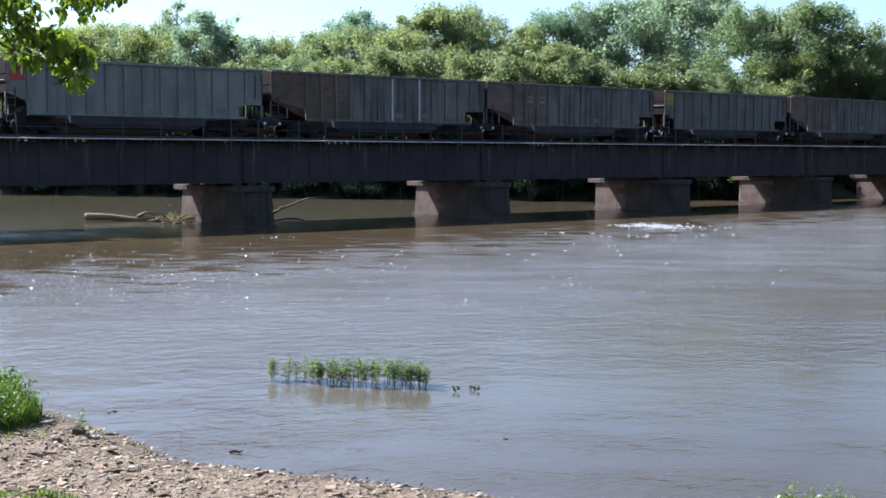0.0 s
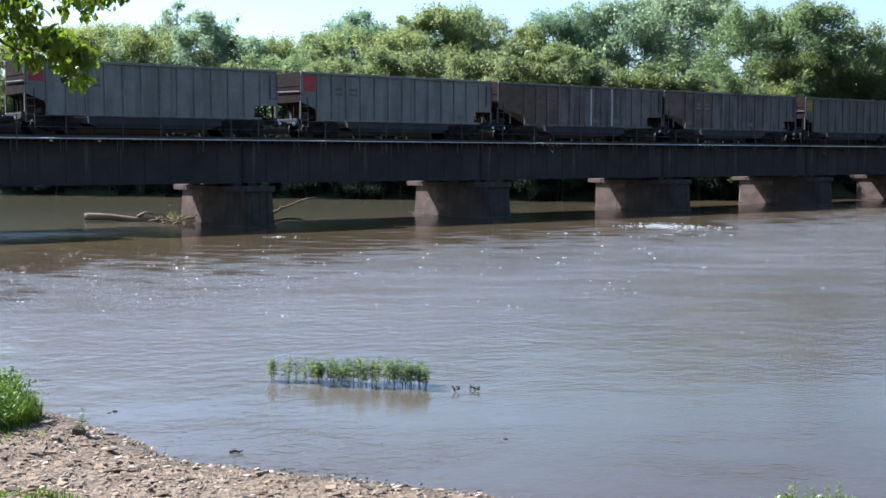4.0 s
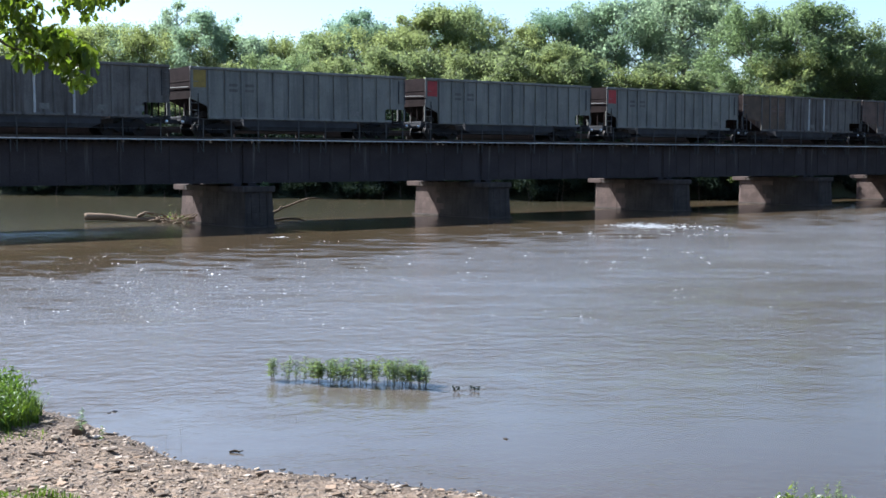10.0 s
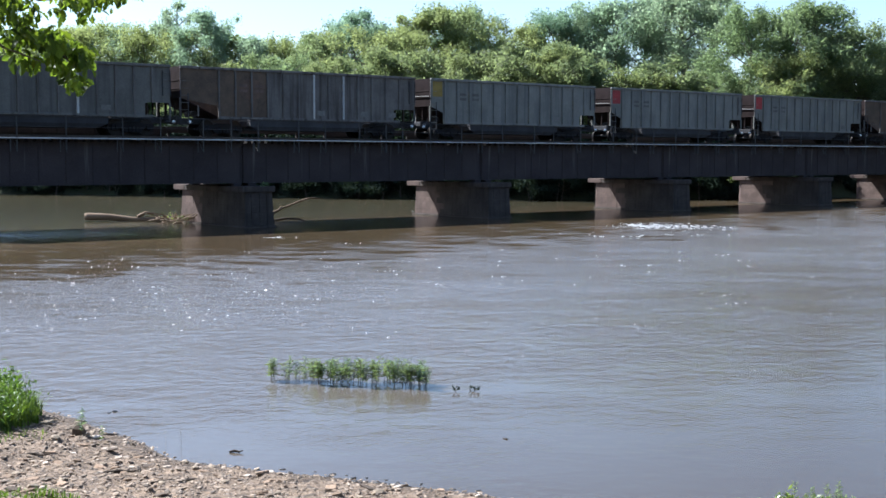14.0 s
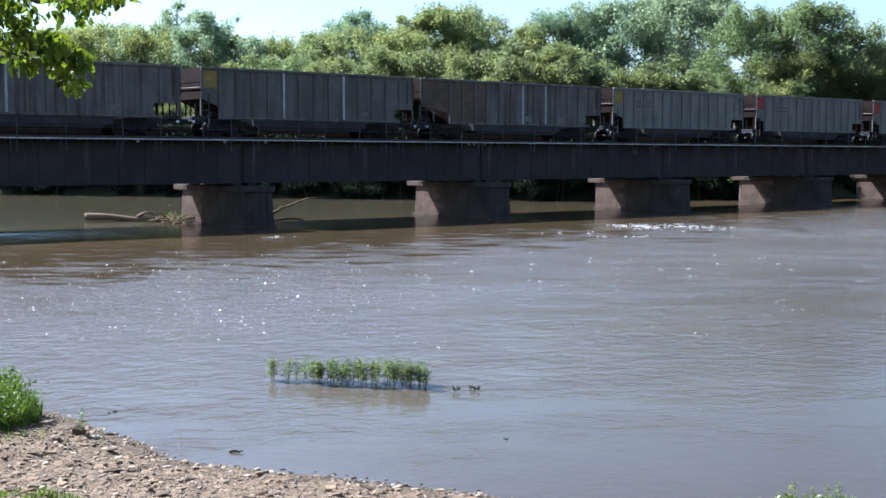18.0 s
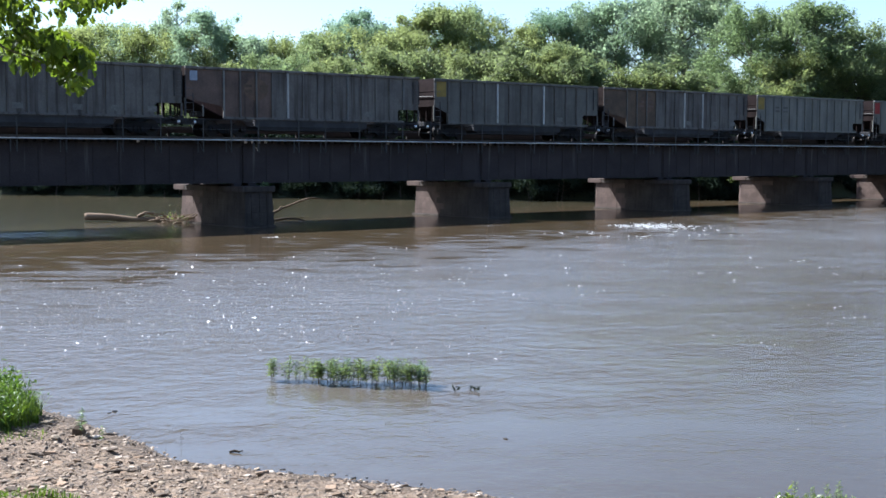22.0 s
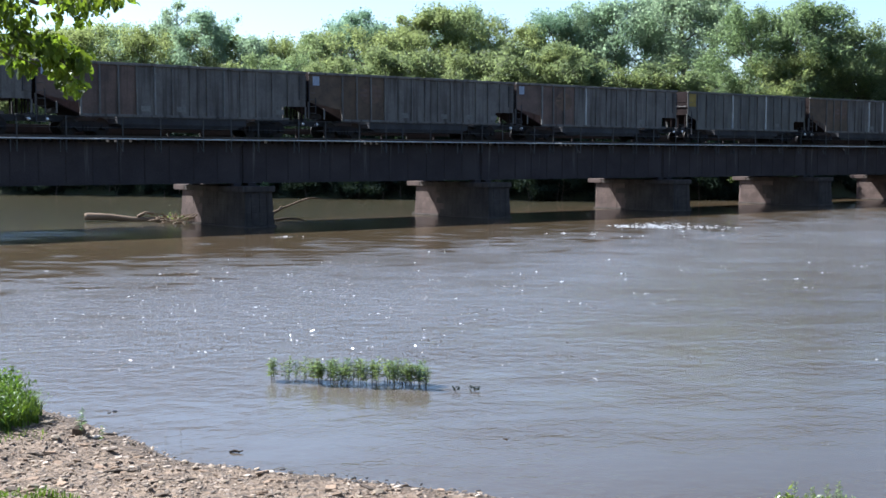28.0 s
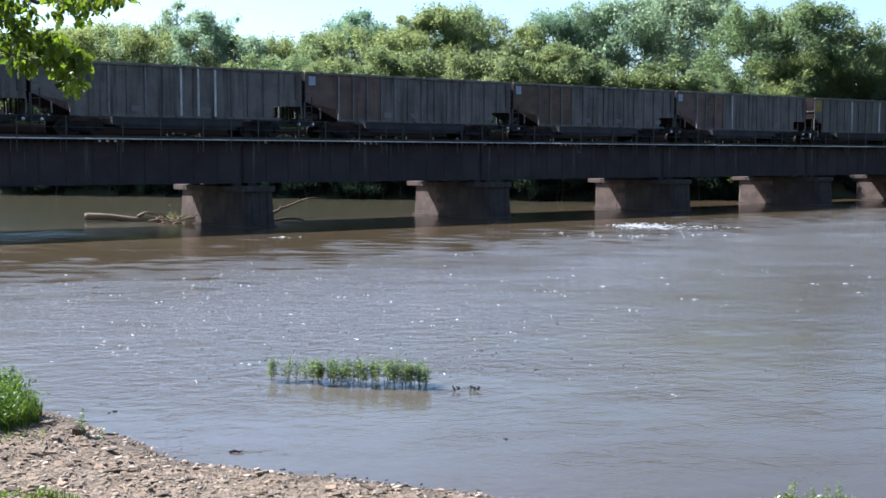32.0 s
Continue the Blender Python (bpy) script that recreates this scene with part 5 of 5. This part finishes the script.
def slab_mesh(seed, mat):
    """A flat angular plate of dried mud or stone, one metre across."""
    rng = random.Random(seed)
    n = 7 + seed % 3
    ring = [(0.5 * math.cos(6.2832 * i / n) * rng.uniform(0.7, 1.15), 0.36 * math.sin(6.2832 * i / n) * rng.uniform(0.7, 1.15)) for i in range(n)]
    pts = [(x * 1.06, y * 1.06, -0.16) for x, y in ring] + [(x, y, 0.03 + rng.uniform(-0.015, 0.015)) for x, y in ring] + [(x * 0.8, y * 0.8, 0.075 + rng.uniform(-0.02, 0.02)) for x, y in ring] + [(0, 0, 0.08)]
    faces = [(k * n + i, k * n + (i + 1) % n, (k + 1) * n + (i + 1) % n, (k + 1) * n + i) for k in (0, 1) for i in range(n)] + [(2 * n + i, 2 * n + (i + 1) % n, 3 * n) for i in range(n)]
    me = bpy.data.meshes.new("slab")
    me.from_pydata(pts, [], faces)
    me.materials.append(M[mat])
    return me


SLABS = [slab_mesh(70 + i, "mud_plate") for i in range(6)]
PALE = [slab_mesh(80 + i, "pale_stone") for i in range(4)]
rng_m = random.Random(91)
placed = 0
while placed < 170:
    az, r = rng_m.uniform(-21, 3), rng_m.uniform(12.0, 18.0)
    x, y = r * math.sin(radians(az)), r * math.cos(radians(az))
    z = ground_height(x, y)
    if z < 0.01 or z > 0.9:
        continue
    edge = z < 0.11
    pale = rng_m.random() < (0.4 if edge else 0.1)
    s = rng_m.uniform(0.06, 0.15) if pale else 0.05 + 0.15 * rng_m.random() ** 2
    m = pose(x, y, z + 0.012, rng_m.uniform(-16, 16), rng_m.uniform(-14, 14), rng_m.uniform(-35, 35)) @ Matrix.Diagonal((s, s * rng_m.uniform(0.6, 1.0), s * rng_m.uniform(0.6, 1.2), 1))
    if pale:
        single("stone", PALE[placed % 4], "pale_stone", m, "pale flat stone lying at the water's edge" if edge else "pale flat stone lying on the bank", "stone", "stones on the bank")
    else:
        single("mud_plate", SLABS[placed % 6], "mud_plate", m, "flat cracked plate of dried tan mud", "mud plate", "mud plates on the bank")
    placed += 1
rng_s = random.Random(14)
placed = 0
while placed < 34:
    az, r = rng_s.uniform(-20.5, 3.5), rng_s.uniform(12.3, 18.5)
    x, y = r * math.sin(radians(az)), r * math.cos(radians(az))
    z = ground_height(x, y)
    if z < -0.02 or z > 0.9:
        continue
    s = rng_s.uniform(0.06, 0.11) * (1.0 if placed % 9 else 1.5)
    single("stone", STONES[placed % 8], "pebble", pose(x, y, z + s * 0.1, rng_s.uniform(-15, 15), rng_s.uniform(-15, 15), rng_s.uniform(0, 360)) @ Matrix.Diagonal((s, s, s, 1)),
           "flat tan stone lying on the gravel bank", "stone", "stones on the bank")
    placed += 1
for az, drop, s in ((-15.3, 11.45, 0.1), (-15.55, 11.5, 0.07), (-18.0, 11.75, 0.15), (3.0, 13.1, 0.07)):
    x, y = water_spot(az, drop)
    single("stone", WET[int(s * 100) % 3], "wet_stone", pose(x, y, 0.0, 5, 8, az * 40) @ Matrix.Diagonal((s * 1.5, s, s, 1)), "wet stone breaking the surface of the shallow water", "stone", "stones in the shallows")
for az, drop, h in ((-13.05, 13.35, 0.33), (-12.35, 13.2, 0.3)):
    x, y = water_spot(az, drop)
    single("reed_stalk", Shape().path([(0, 0, -0.4), (0.005, 0, h * 0.5), (-0.01, 0.01, h * 0.75), (0.03, 0, h * 0.8)], [0.0022, 0.0022, 0.002, 0.0015], 6), "stem", pose(x, y, 0), "thin dead stalk standing in shallow water", "stalk", "stalks in the shallows")
x, y = -5.0, 16.45
single("clod", stone_mesh(40, 0.8, "pebble_dark"), "pebble_dark", pose(x, y, ground_height(x, y) + 0.05) @ Matrix.Diagonal((0.2, 0.16, 0.28, 1)), "dark clod of earth at the water's edge", "clod")


CLODS = [stone_mesh(60 + i, 0.35, "pebble_dark") for i in range(3)]
rng_c = random.Random(33)
placed = 0
while placed < 46:
    az, r = rng_c.uniform(-20.5, -3), rng_c.uniform(11.8, 17.5)
    x, y = r * math.sin(radians(az)), r * math.cos(radians(az))
    z = ground_height(x, y)
    if z < 0.06 or z > 0.9:
        continue
    s = rng_c.uniform(0.06, 0.13)
    single("clod", CLODS[placed % 3], "pebble_dark", pose(x, y, z + s * 0.08, rng_c.uniform(-15, 15), rng_c.uniform(-15, 15), rng_c.uniform(-40, 40)) @ Matrix.Diagonal((s * 1.7, s, s, 1)),
           "dark crumbly clod of earth on the bank", "clod", "clods on the bank")
    placed += 1
for x, y, turn, long in ((-3.75, 13.95, 8, 0.42), (-4.95, 14.6, -20, 0.3), (-3.0, 13.3, 12, 0.5), (-4.6, 16.6, 5, 0.22), (-2.71, 15.67, -4, 0.18)):
    z = max(0.0, ground_height(x, y))
    single("stick", Shape().path([(-long / 2, 0, 0.0), (-long * 0.1, 0.02, 0.012), (long * 0.25, -0.01, 0.006), (long / 2, 0.01, 0.02)], [0.014, 0.018, 0.014, 0.007], 7), "stick", pose(x, y, z + 0.012, 0, 0, turn),
           "short dark stick lying on the bank", "stick", "sticks on the bank")
x, y = -5.6, 16.9
single("stone", STONES[2], "pebble", pose(x, y, max(0.0, ground_height(x, y)) + 0.03, 5, -8, 20) @ Matrix.Diagonal((0.2, 0.13, 0.15, 1)), "pale flat stone beside the bush", "stone", "stones on the bank")


def waterline(az):
    """How far off the near bank meets the water in the bearing az."""
    r = 11.5
    while r < 22 and ground_height(r * math.sin(radians(az)), r * math.cos(radians(az))) > 0.0:
        r += 0.03
    return r


rng_l = random.Random(57)
for i in range(44):
    az = rng_l.uniform(-12.0, 3.0) if i < 16 else rng_l.uniform(-6.5, 2.0)
    r = waterline(az) + rng_l.uniform(-0.25, 0.18)
    x, y, s = r * math.sin(radians(az)), r * math.cos(radians(az)), rng_l.uniform(0.025, 0.07)
    single("stone", WET[i % 3], "wet_stone", pose(x, y, max(0.0, ground_height(x, y)) + s * 0.06, rng_l.uniform(-10, 10), 0, rng_l.uniform(0, 360)) @ Matrix.Diagonal((s * 1.5, s, s, 1)),
           "small dark wet stone lying along the waterline", "stone", "stones along the waterline")


def sprig(az, drop, tall, seed):
    """A dark forked twig with a few withered leaves, standing in the water."""
    rng = random.Random(seed)
    x, y = water_spot(az, drop)
    sp = thing("sprig", pose(x, y, 0, 0, 0, rng.uniform(-25, 25)), "dark forked twig standing in shallow river water", "twig", "twigs standing in the water")
    part("stem", Shape().path([(0, 0, -0.3), (0, 0, tall * 0.3), (-tall * 0.35, 0.02, tall)], [0.008, 0.008, 0.004], 6), "stick", sp)
    part("fork", Shape().path([(0, 0, tall * 0.3), (tall * 0.4, 0.03, tall * 0.45), (tall * 0.9, 0.0, tall * 0.75)], [0.007, 0.006, 0.003], 6), "stick", sp)
    leaves = Shape()
    for k in range(9):
        c = Vector((rng.uniform(-0.4, 0.9) * tall, rng.uniform(-0.03, 0.03), tall * rng.uniform(0.45, 1.0)))
        d = Vector((rng.uniform(-1, 1), rng.uniform(-0.5, 0.5), rng.uniform(-0.3, 0.8))).normalized() * 0.05
        w = d.cross(Vector((0, 1, 0))).normalized() * 0.014
        leaves.add([c, c + d * 0.5 + w, c + d, c + d * 0.5 - w], [(0, 1, 2, 3)])
    part("leaves", leaves, "leaf_dark_shaded", sp, "withered dark leaves")


sprig(0.58, 10.95, 0.085, 1)
sprig(1.30, 10.9, 0.06, 2)
sprig(1.52, 10.93, 0.065, 3)


def driftwood():
    a, b = Vector((-22.0, 74.6, 0.30)), Vector((-16.2, 74.9, 0.02))
    m = Matrix.Translation(a)
    d = b - a
    side = Vector((-d.y, d.x, 0)).normalized()
    s = Shape().path([d * k + Vector((0, 0, 0.05 * math.sin(k * 9))) + side * 0.05 * math.sin(k * 5) for k in (0, 0.04, 0.25, 0.5, 0.75, 1.0)], [0.22, 0.24, 0.21, 0.18, 0.13, 0.09], 12)
    s.path([d * 0.55 + Vector((0, 0, 0.15)), d * 0.62 + Vector((0.1, 0, 0.42)), d * 0.70 + Vector((0.1, 0, 0.34))], [0.1, 0.09, 0.05], 7)
    single("log", s, "log", m, "bleached fallen log stranded against the bridge pier", "log", smooth=True)
    rng = random.Random(6)
    pile = thing("driftwood_pile", Matrix.Translation((-15.7, 72.3, 0)), "tangle of driftwood sticks and weeds caught on the pier", "driftwood")
    for i in range(64):
        p = Vector((rng.uniform(-1.3, 0.9), rng.uniform(-0.6, 1.4), rng.uniform(-0.05, 0.4)))
        q = p + Vector((rng.uniform(-0.9, 0.9), rng.uniform(-0.5, 0.5), rng.uniform(-0.2, 0.4)))
        part("stick", Shape().path([p, p.lerp(q, 0.5) + Vector((0, 0, rng.uniform(-0.05, 0.1))), q], [0.05, 0.04, 0.015], 6), "log", pile)
    rn = np.random.default_rng(9)
    tagged(part("weed_tangle", leaf_cloud("weed_tangle", [((-0.7, 0.3, 0.5), (0.4, 0.4, 0.35)), ((0.1, -0.1, 0.25), (0.6, 0.4, 0.2))], 80, 0.06, "leaf_weed", rn), "leaf_weed", pile, "green weeds"), kind="stuff")
    limb = thing("dead_limb", Matrix.Translation((-10.6, 75.5, 0)), "bare dead tree limb sticking out of the river", "dead branch")
    part("stem", Shape().path([(-1.3, 3.1, -0.1), (-0.2, 3.96, 0.47), (0.07, 4.17, 0.63), (0.48, 4.48, 0.77), (1.09, 4.95, 1.03), (1.62, 5.36, 1.2), (1.96, 5.63, 1.23), (2.49, 6.03, 1.18)], [0.10, 0.09, 0.08, 0.07, 0.065, 0.06, 0.05, 0.025], 9), "log", limb, smooth=True)
    part("fork", Shape().path([(-0.2, 3.96, 0.47), (-0.05, 4.1, 0.72), (0.1, 4.2, 0.80)], [0.06, 0.04, 0.015], 7), "log", limb, smooth=True)
    part("lower_stem", Shape().path([(-0.8, -0.7, -0.3), (0.2, -0.4, 0.06), (0.9, -0.3, 0.16), (1.7, -0.2, 0.10), (2.3, 0, -0.12)], [0.10, 0.09, 0.075, 0.06, 0.03], 9), "stick", limb, smooth=True)


driftwood()


def sapling(u, d, z, size, seed):
    rn = np.random.default_rng(seed)
    sp = thing("sapling", on_bridge(u, d, z), "small green sapling rooted in the pier's cap", "sapling", "saplings on the piers")
    part("stem", Shape().path([(0, 0, -0.05), (-0.1, 0.1, size * 0.5), (-0.3, 0.1, size * 0.6)], [0.02, 0.015, 0.008], 6), "stem", sp)
    part("leaves", leaf_cloud("leaves", [((-0.25 * size, 0.1, size * 0.1), (size * 0.5, size * 0.5, size * 0.5)), ((0.2 * size, 0, size * 0.35), (size * 0.5, size * 0.4, size * 0.25))], 260, 0.08, "leaf_weed", rn), "leaf_weed", sp, "pale green leaves")


sapling(PIERS[4] - 0.45, 69.0, 2.22, 0.9, 1)
sapling(PIERS[1] + 0.6, 60.3, 2.3, 0.3, 2)


def foam_patch(seed, rx, ry, count):
    rn = np.random.default_rng(seed)
    s = Shape()
    for _ in range(count * 6):
        x, y = rn.normal(0, rx * 0.5), rn.normal(0, ry * 0.5)
        r = 0.01 + 0.045 * rn.random() ** 1.5
        pts = [(x + r * 3.6 * math.cos(a) * rn.uniform(0.6, 1.3), y + r * math.sin(a) * rn.uniform(0.6, 1.3), 0.01) for a in np.linspace(0, 6.283, 8)[:-1]]
        s.add(pts + [(x, y, rn.uniform(0.015, 0.035))], [(i, (i + 1) % 7, 7) for i in range(7)])
    return s


FOAM = []
for i, (az, drop, rx, ry, count) in enumerate(((8.5, 3.13, 0.6, 2.0, 9), (9.3, 3.12, 0.9, 2.8, 24), (10.1, 3.12, 1.0, 2.8, 20), (11.0, 3.12, 1.2, 2.8, 9), (12.2, 3.12, 1.6, 2.6, 6), (-7.6, 3.66, 1.0, 0.5, 2), (6.0, 3.5, 2.2, 1.4, 1), (8.6, 3.62, 2.6, 1.6, 2), (11.4, 3.5, 2.4, 1.6, 2), (-0.7, 2.45, 1.2, 1.5, 8))):
    x, y = water_spot(az, drop)
    ob = single("foam", foam_patch(i, rx, ry, count), "foam", pose(x, y, 0), "white foam on the broken water of a shallow riffle", "foam", "foam on the riffle", "stuff")
    FOAM.append((ob, x, y))


def crests():
    """Small steep wavelets that ride on the current and catch the sun."""
    rng = random.Random(77)
    s = Shape()
    while len(s.f) < 4 * 5200:
        dist, az = 21 + 30 * rng.random() ** 0.9, rng.uniform(-21, 21)
        x, y = dist * math.sin(radians(az)), dist * math.cos(radians(az))
        back = rng.uniform(-8, 8)
        u, d = x * ALONG.x + y * ALONG.y, x * ACROSS.x + y * ACROSS.y + back
        if u < along_line(d, NEAR_BANK) + 2.0 or d - back - 0.15 * u > 36.0 or noise.noise((x * 0.12, y * 0.12, 4.0)) + 0.25 * (1 if az < 2 else -1) * rng.random() < rng.uniform(-0.4, 0.35):
            continue
        if az > -3:
            continue
        x, y = u * ALONG.x + d * ACROSS.x, u * ALONG.y + d * ACROSS.y
        if math.hypot(x, y) < 27:
            continue
        w, a = dist * 0.00052 * (0.38 + 1.0 * rng.random() ** 4), rng.uniform(0, 6.283)
        h = w * rng.uniform(0.55, 1.0)
        ring = [(x + 2.4 * w * k * math.cos(a + i * 1.5708), y + w * k * math.sin(a + i * 1.5708), -0.004) for i, k in enumerate((1.0, 0.7, 1.2, 0.8))]
        s.add(ring + [(x, y, h)], [(i, (i + 1) % 4, 4) for i in range(4)])
    me = s.mesh("wave_crest", M["water"])
    return tagged(new("wave_crests", me), "small glittering wave crests on the muddy river", "waves", kind="stuff")


river_crests = crests()


def flecks():
    """Sparse white flecks that drift down the river: foam and painted sun glints."""
    rng = random.Random(19)
    s = Shape()
    spots = []
    while len(spots) < 230:
        dist, az = 17 + 34 * rng.random(), rng.uniform(-24, 21)
        if noise.noise((dist * 0.16, az * 0.22, 6.0)) < rng.uniform(-0.45, 0.25):
            continue
        back = rng.uniform(-7, 7)
        x, y = dist * math.sin(radians(az)) - ACROSS.x * back, dist * math.cos(radians(az)) - ACROSS.y * back
        u, d = x * ALONG.x + y * ALONG.y, x * ACROSS.x + y * ACROSS.y
        if u > along_line(d - 8, NEAR_BANK) + 3.0 and math.hypot(x, y) > 19:
            spots.append((x, y))
    for x, y in spots:
        for _ in range(rng.choice((1, 1, 1, 2, 3))):
            k = math.hypot(x, y) / 25
            w, h = k * (0.008 + 0.024 * rng.random() ** 3), k * rng.uniform(0.005, 0.012)
            cx, cy = x + rng.gauss(0, 0.1 * k), y + rng.gauss(0, 0.1 * k)
            ring = [(cx + 1.5 * w * rng.uniform(0.6, 1.3) * math.cos(i * 1.0472), cy + w * rng.uniform(0.6, 1.3) * math.sin(i * 1.0472), -0.003) for i in range(6)]
            s.add(ring + [(cx, cy, h)], [(i, (i + 1) % 6, 6) for i in range(6)])
    return tagged(new("foam_flecks", s.mesh("foam_flecks", M["fleck"])), "scattered white flecks of foam and painted glints drifting on the river", "foam", kind="stuff")


river_flecks = flecks()

# ---------------------------------------------------------------- what moves
FLOW = -ACROSS * 0.45                        # metres a second


def motions():
    times = [i * 0.5 for i in range(65)]
    for car, n in CARS:
        walk(car, [(t, place(n, t)) for t in times])
    ticks = [i * 0.15 for i in range(214)] + [SECONDS]
    for w, x in WHEELS:
        walk(w, [(t, Matrix.Translation((x, 0, 0.457)) @ Matrix.Rotation(CAR * travel(t) / 0.457, 4, "Y")) for t in ticks])
    walk(river, [(t, Matrix.Translation(Vector((40, 60, 0)) + FLOW * (t - 16))) for t in (0, 16, SECONDS)])
    walk(river_crests, [(t, Matrix.Translation(FLOW * (t - 16))) for t in (0, 16, SECONDS)])
    walk(river_flecks, [(t, Matrix.Translation(FLOW * (t - 16))) for t in (0, 16, SECONDS)])
    # the oak branch sinks and swings back a little in the breeze
    sway = [(0, 3, 2), (1, 7, 5), (2, 9, 6), (3, 6, 4), (6, 7, 4), (9, 6, 3), (11, 7, 4), (13, 3, 1), (14.5, 0, 0), (17, -2, -4), (19, -1, -3), (21, 2, 0), (23, 0, -1), (25, -2, -3), (28, -4, -6), (30, -3, -7), (SECONDS, -3, -5)]
    walk(oak_branch, [(t, Matrix.Translation((0.0042 * x, 0, 0.0042 * y))) for t, x, y in sway])
    # foam rocks on the standing waves
    for i, (ob, x, y) in enumerate(FOAM):
        walk(ob, [(t, pose(x + 0.25 * math.sin(1.7 * t + i), y + 0.18 * math.cos(2.1 * t + 2 * i), 0.02 * math.sin(2.6 * t + i), 0, 0, 6 * math.sin(1.3 * t + i))) for t in [k * 0.5 for k in range(65)]])


motions()
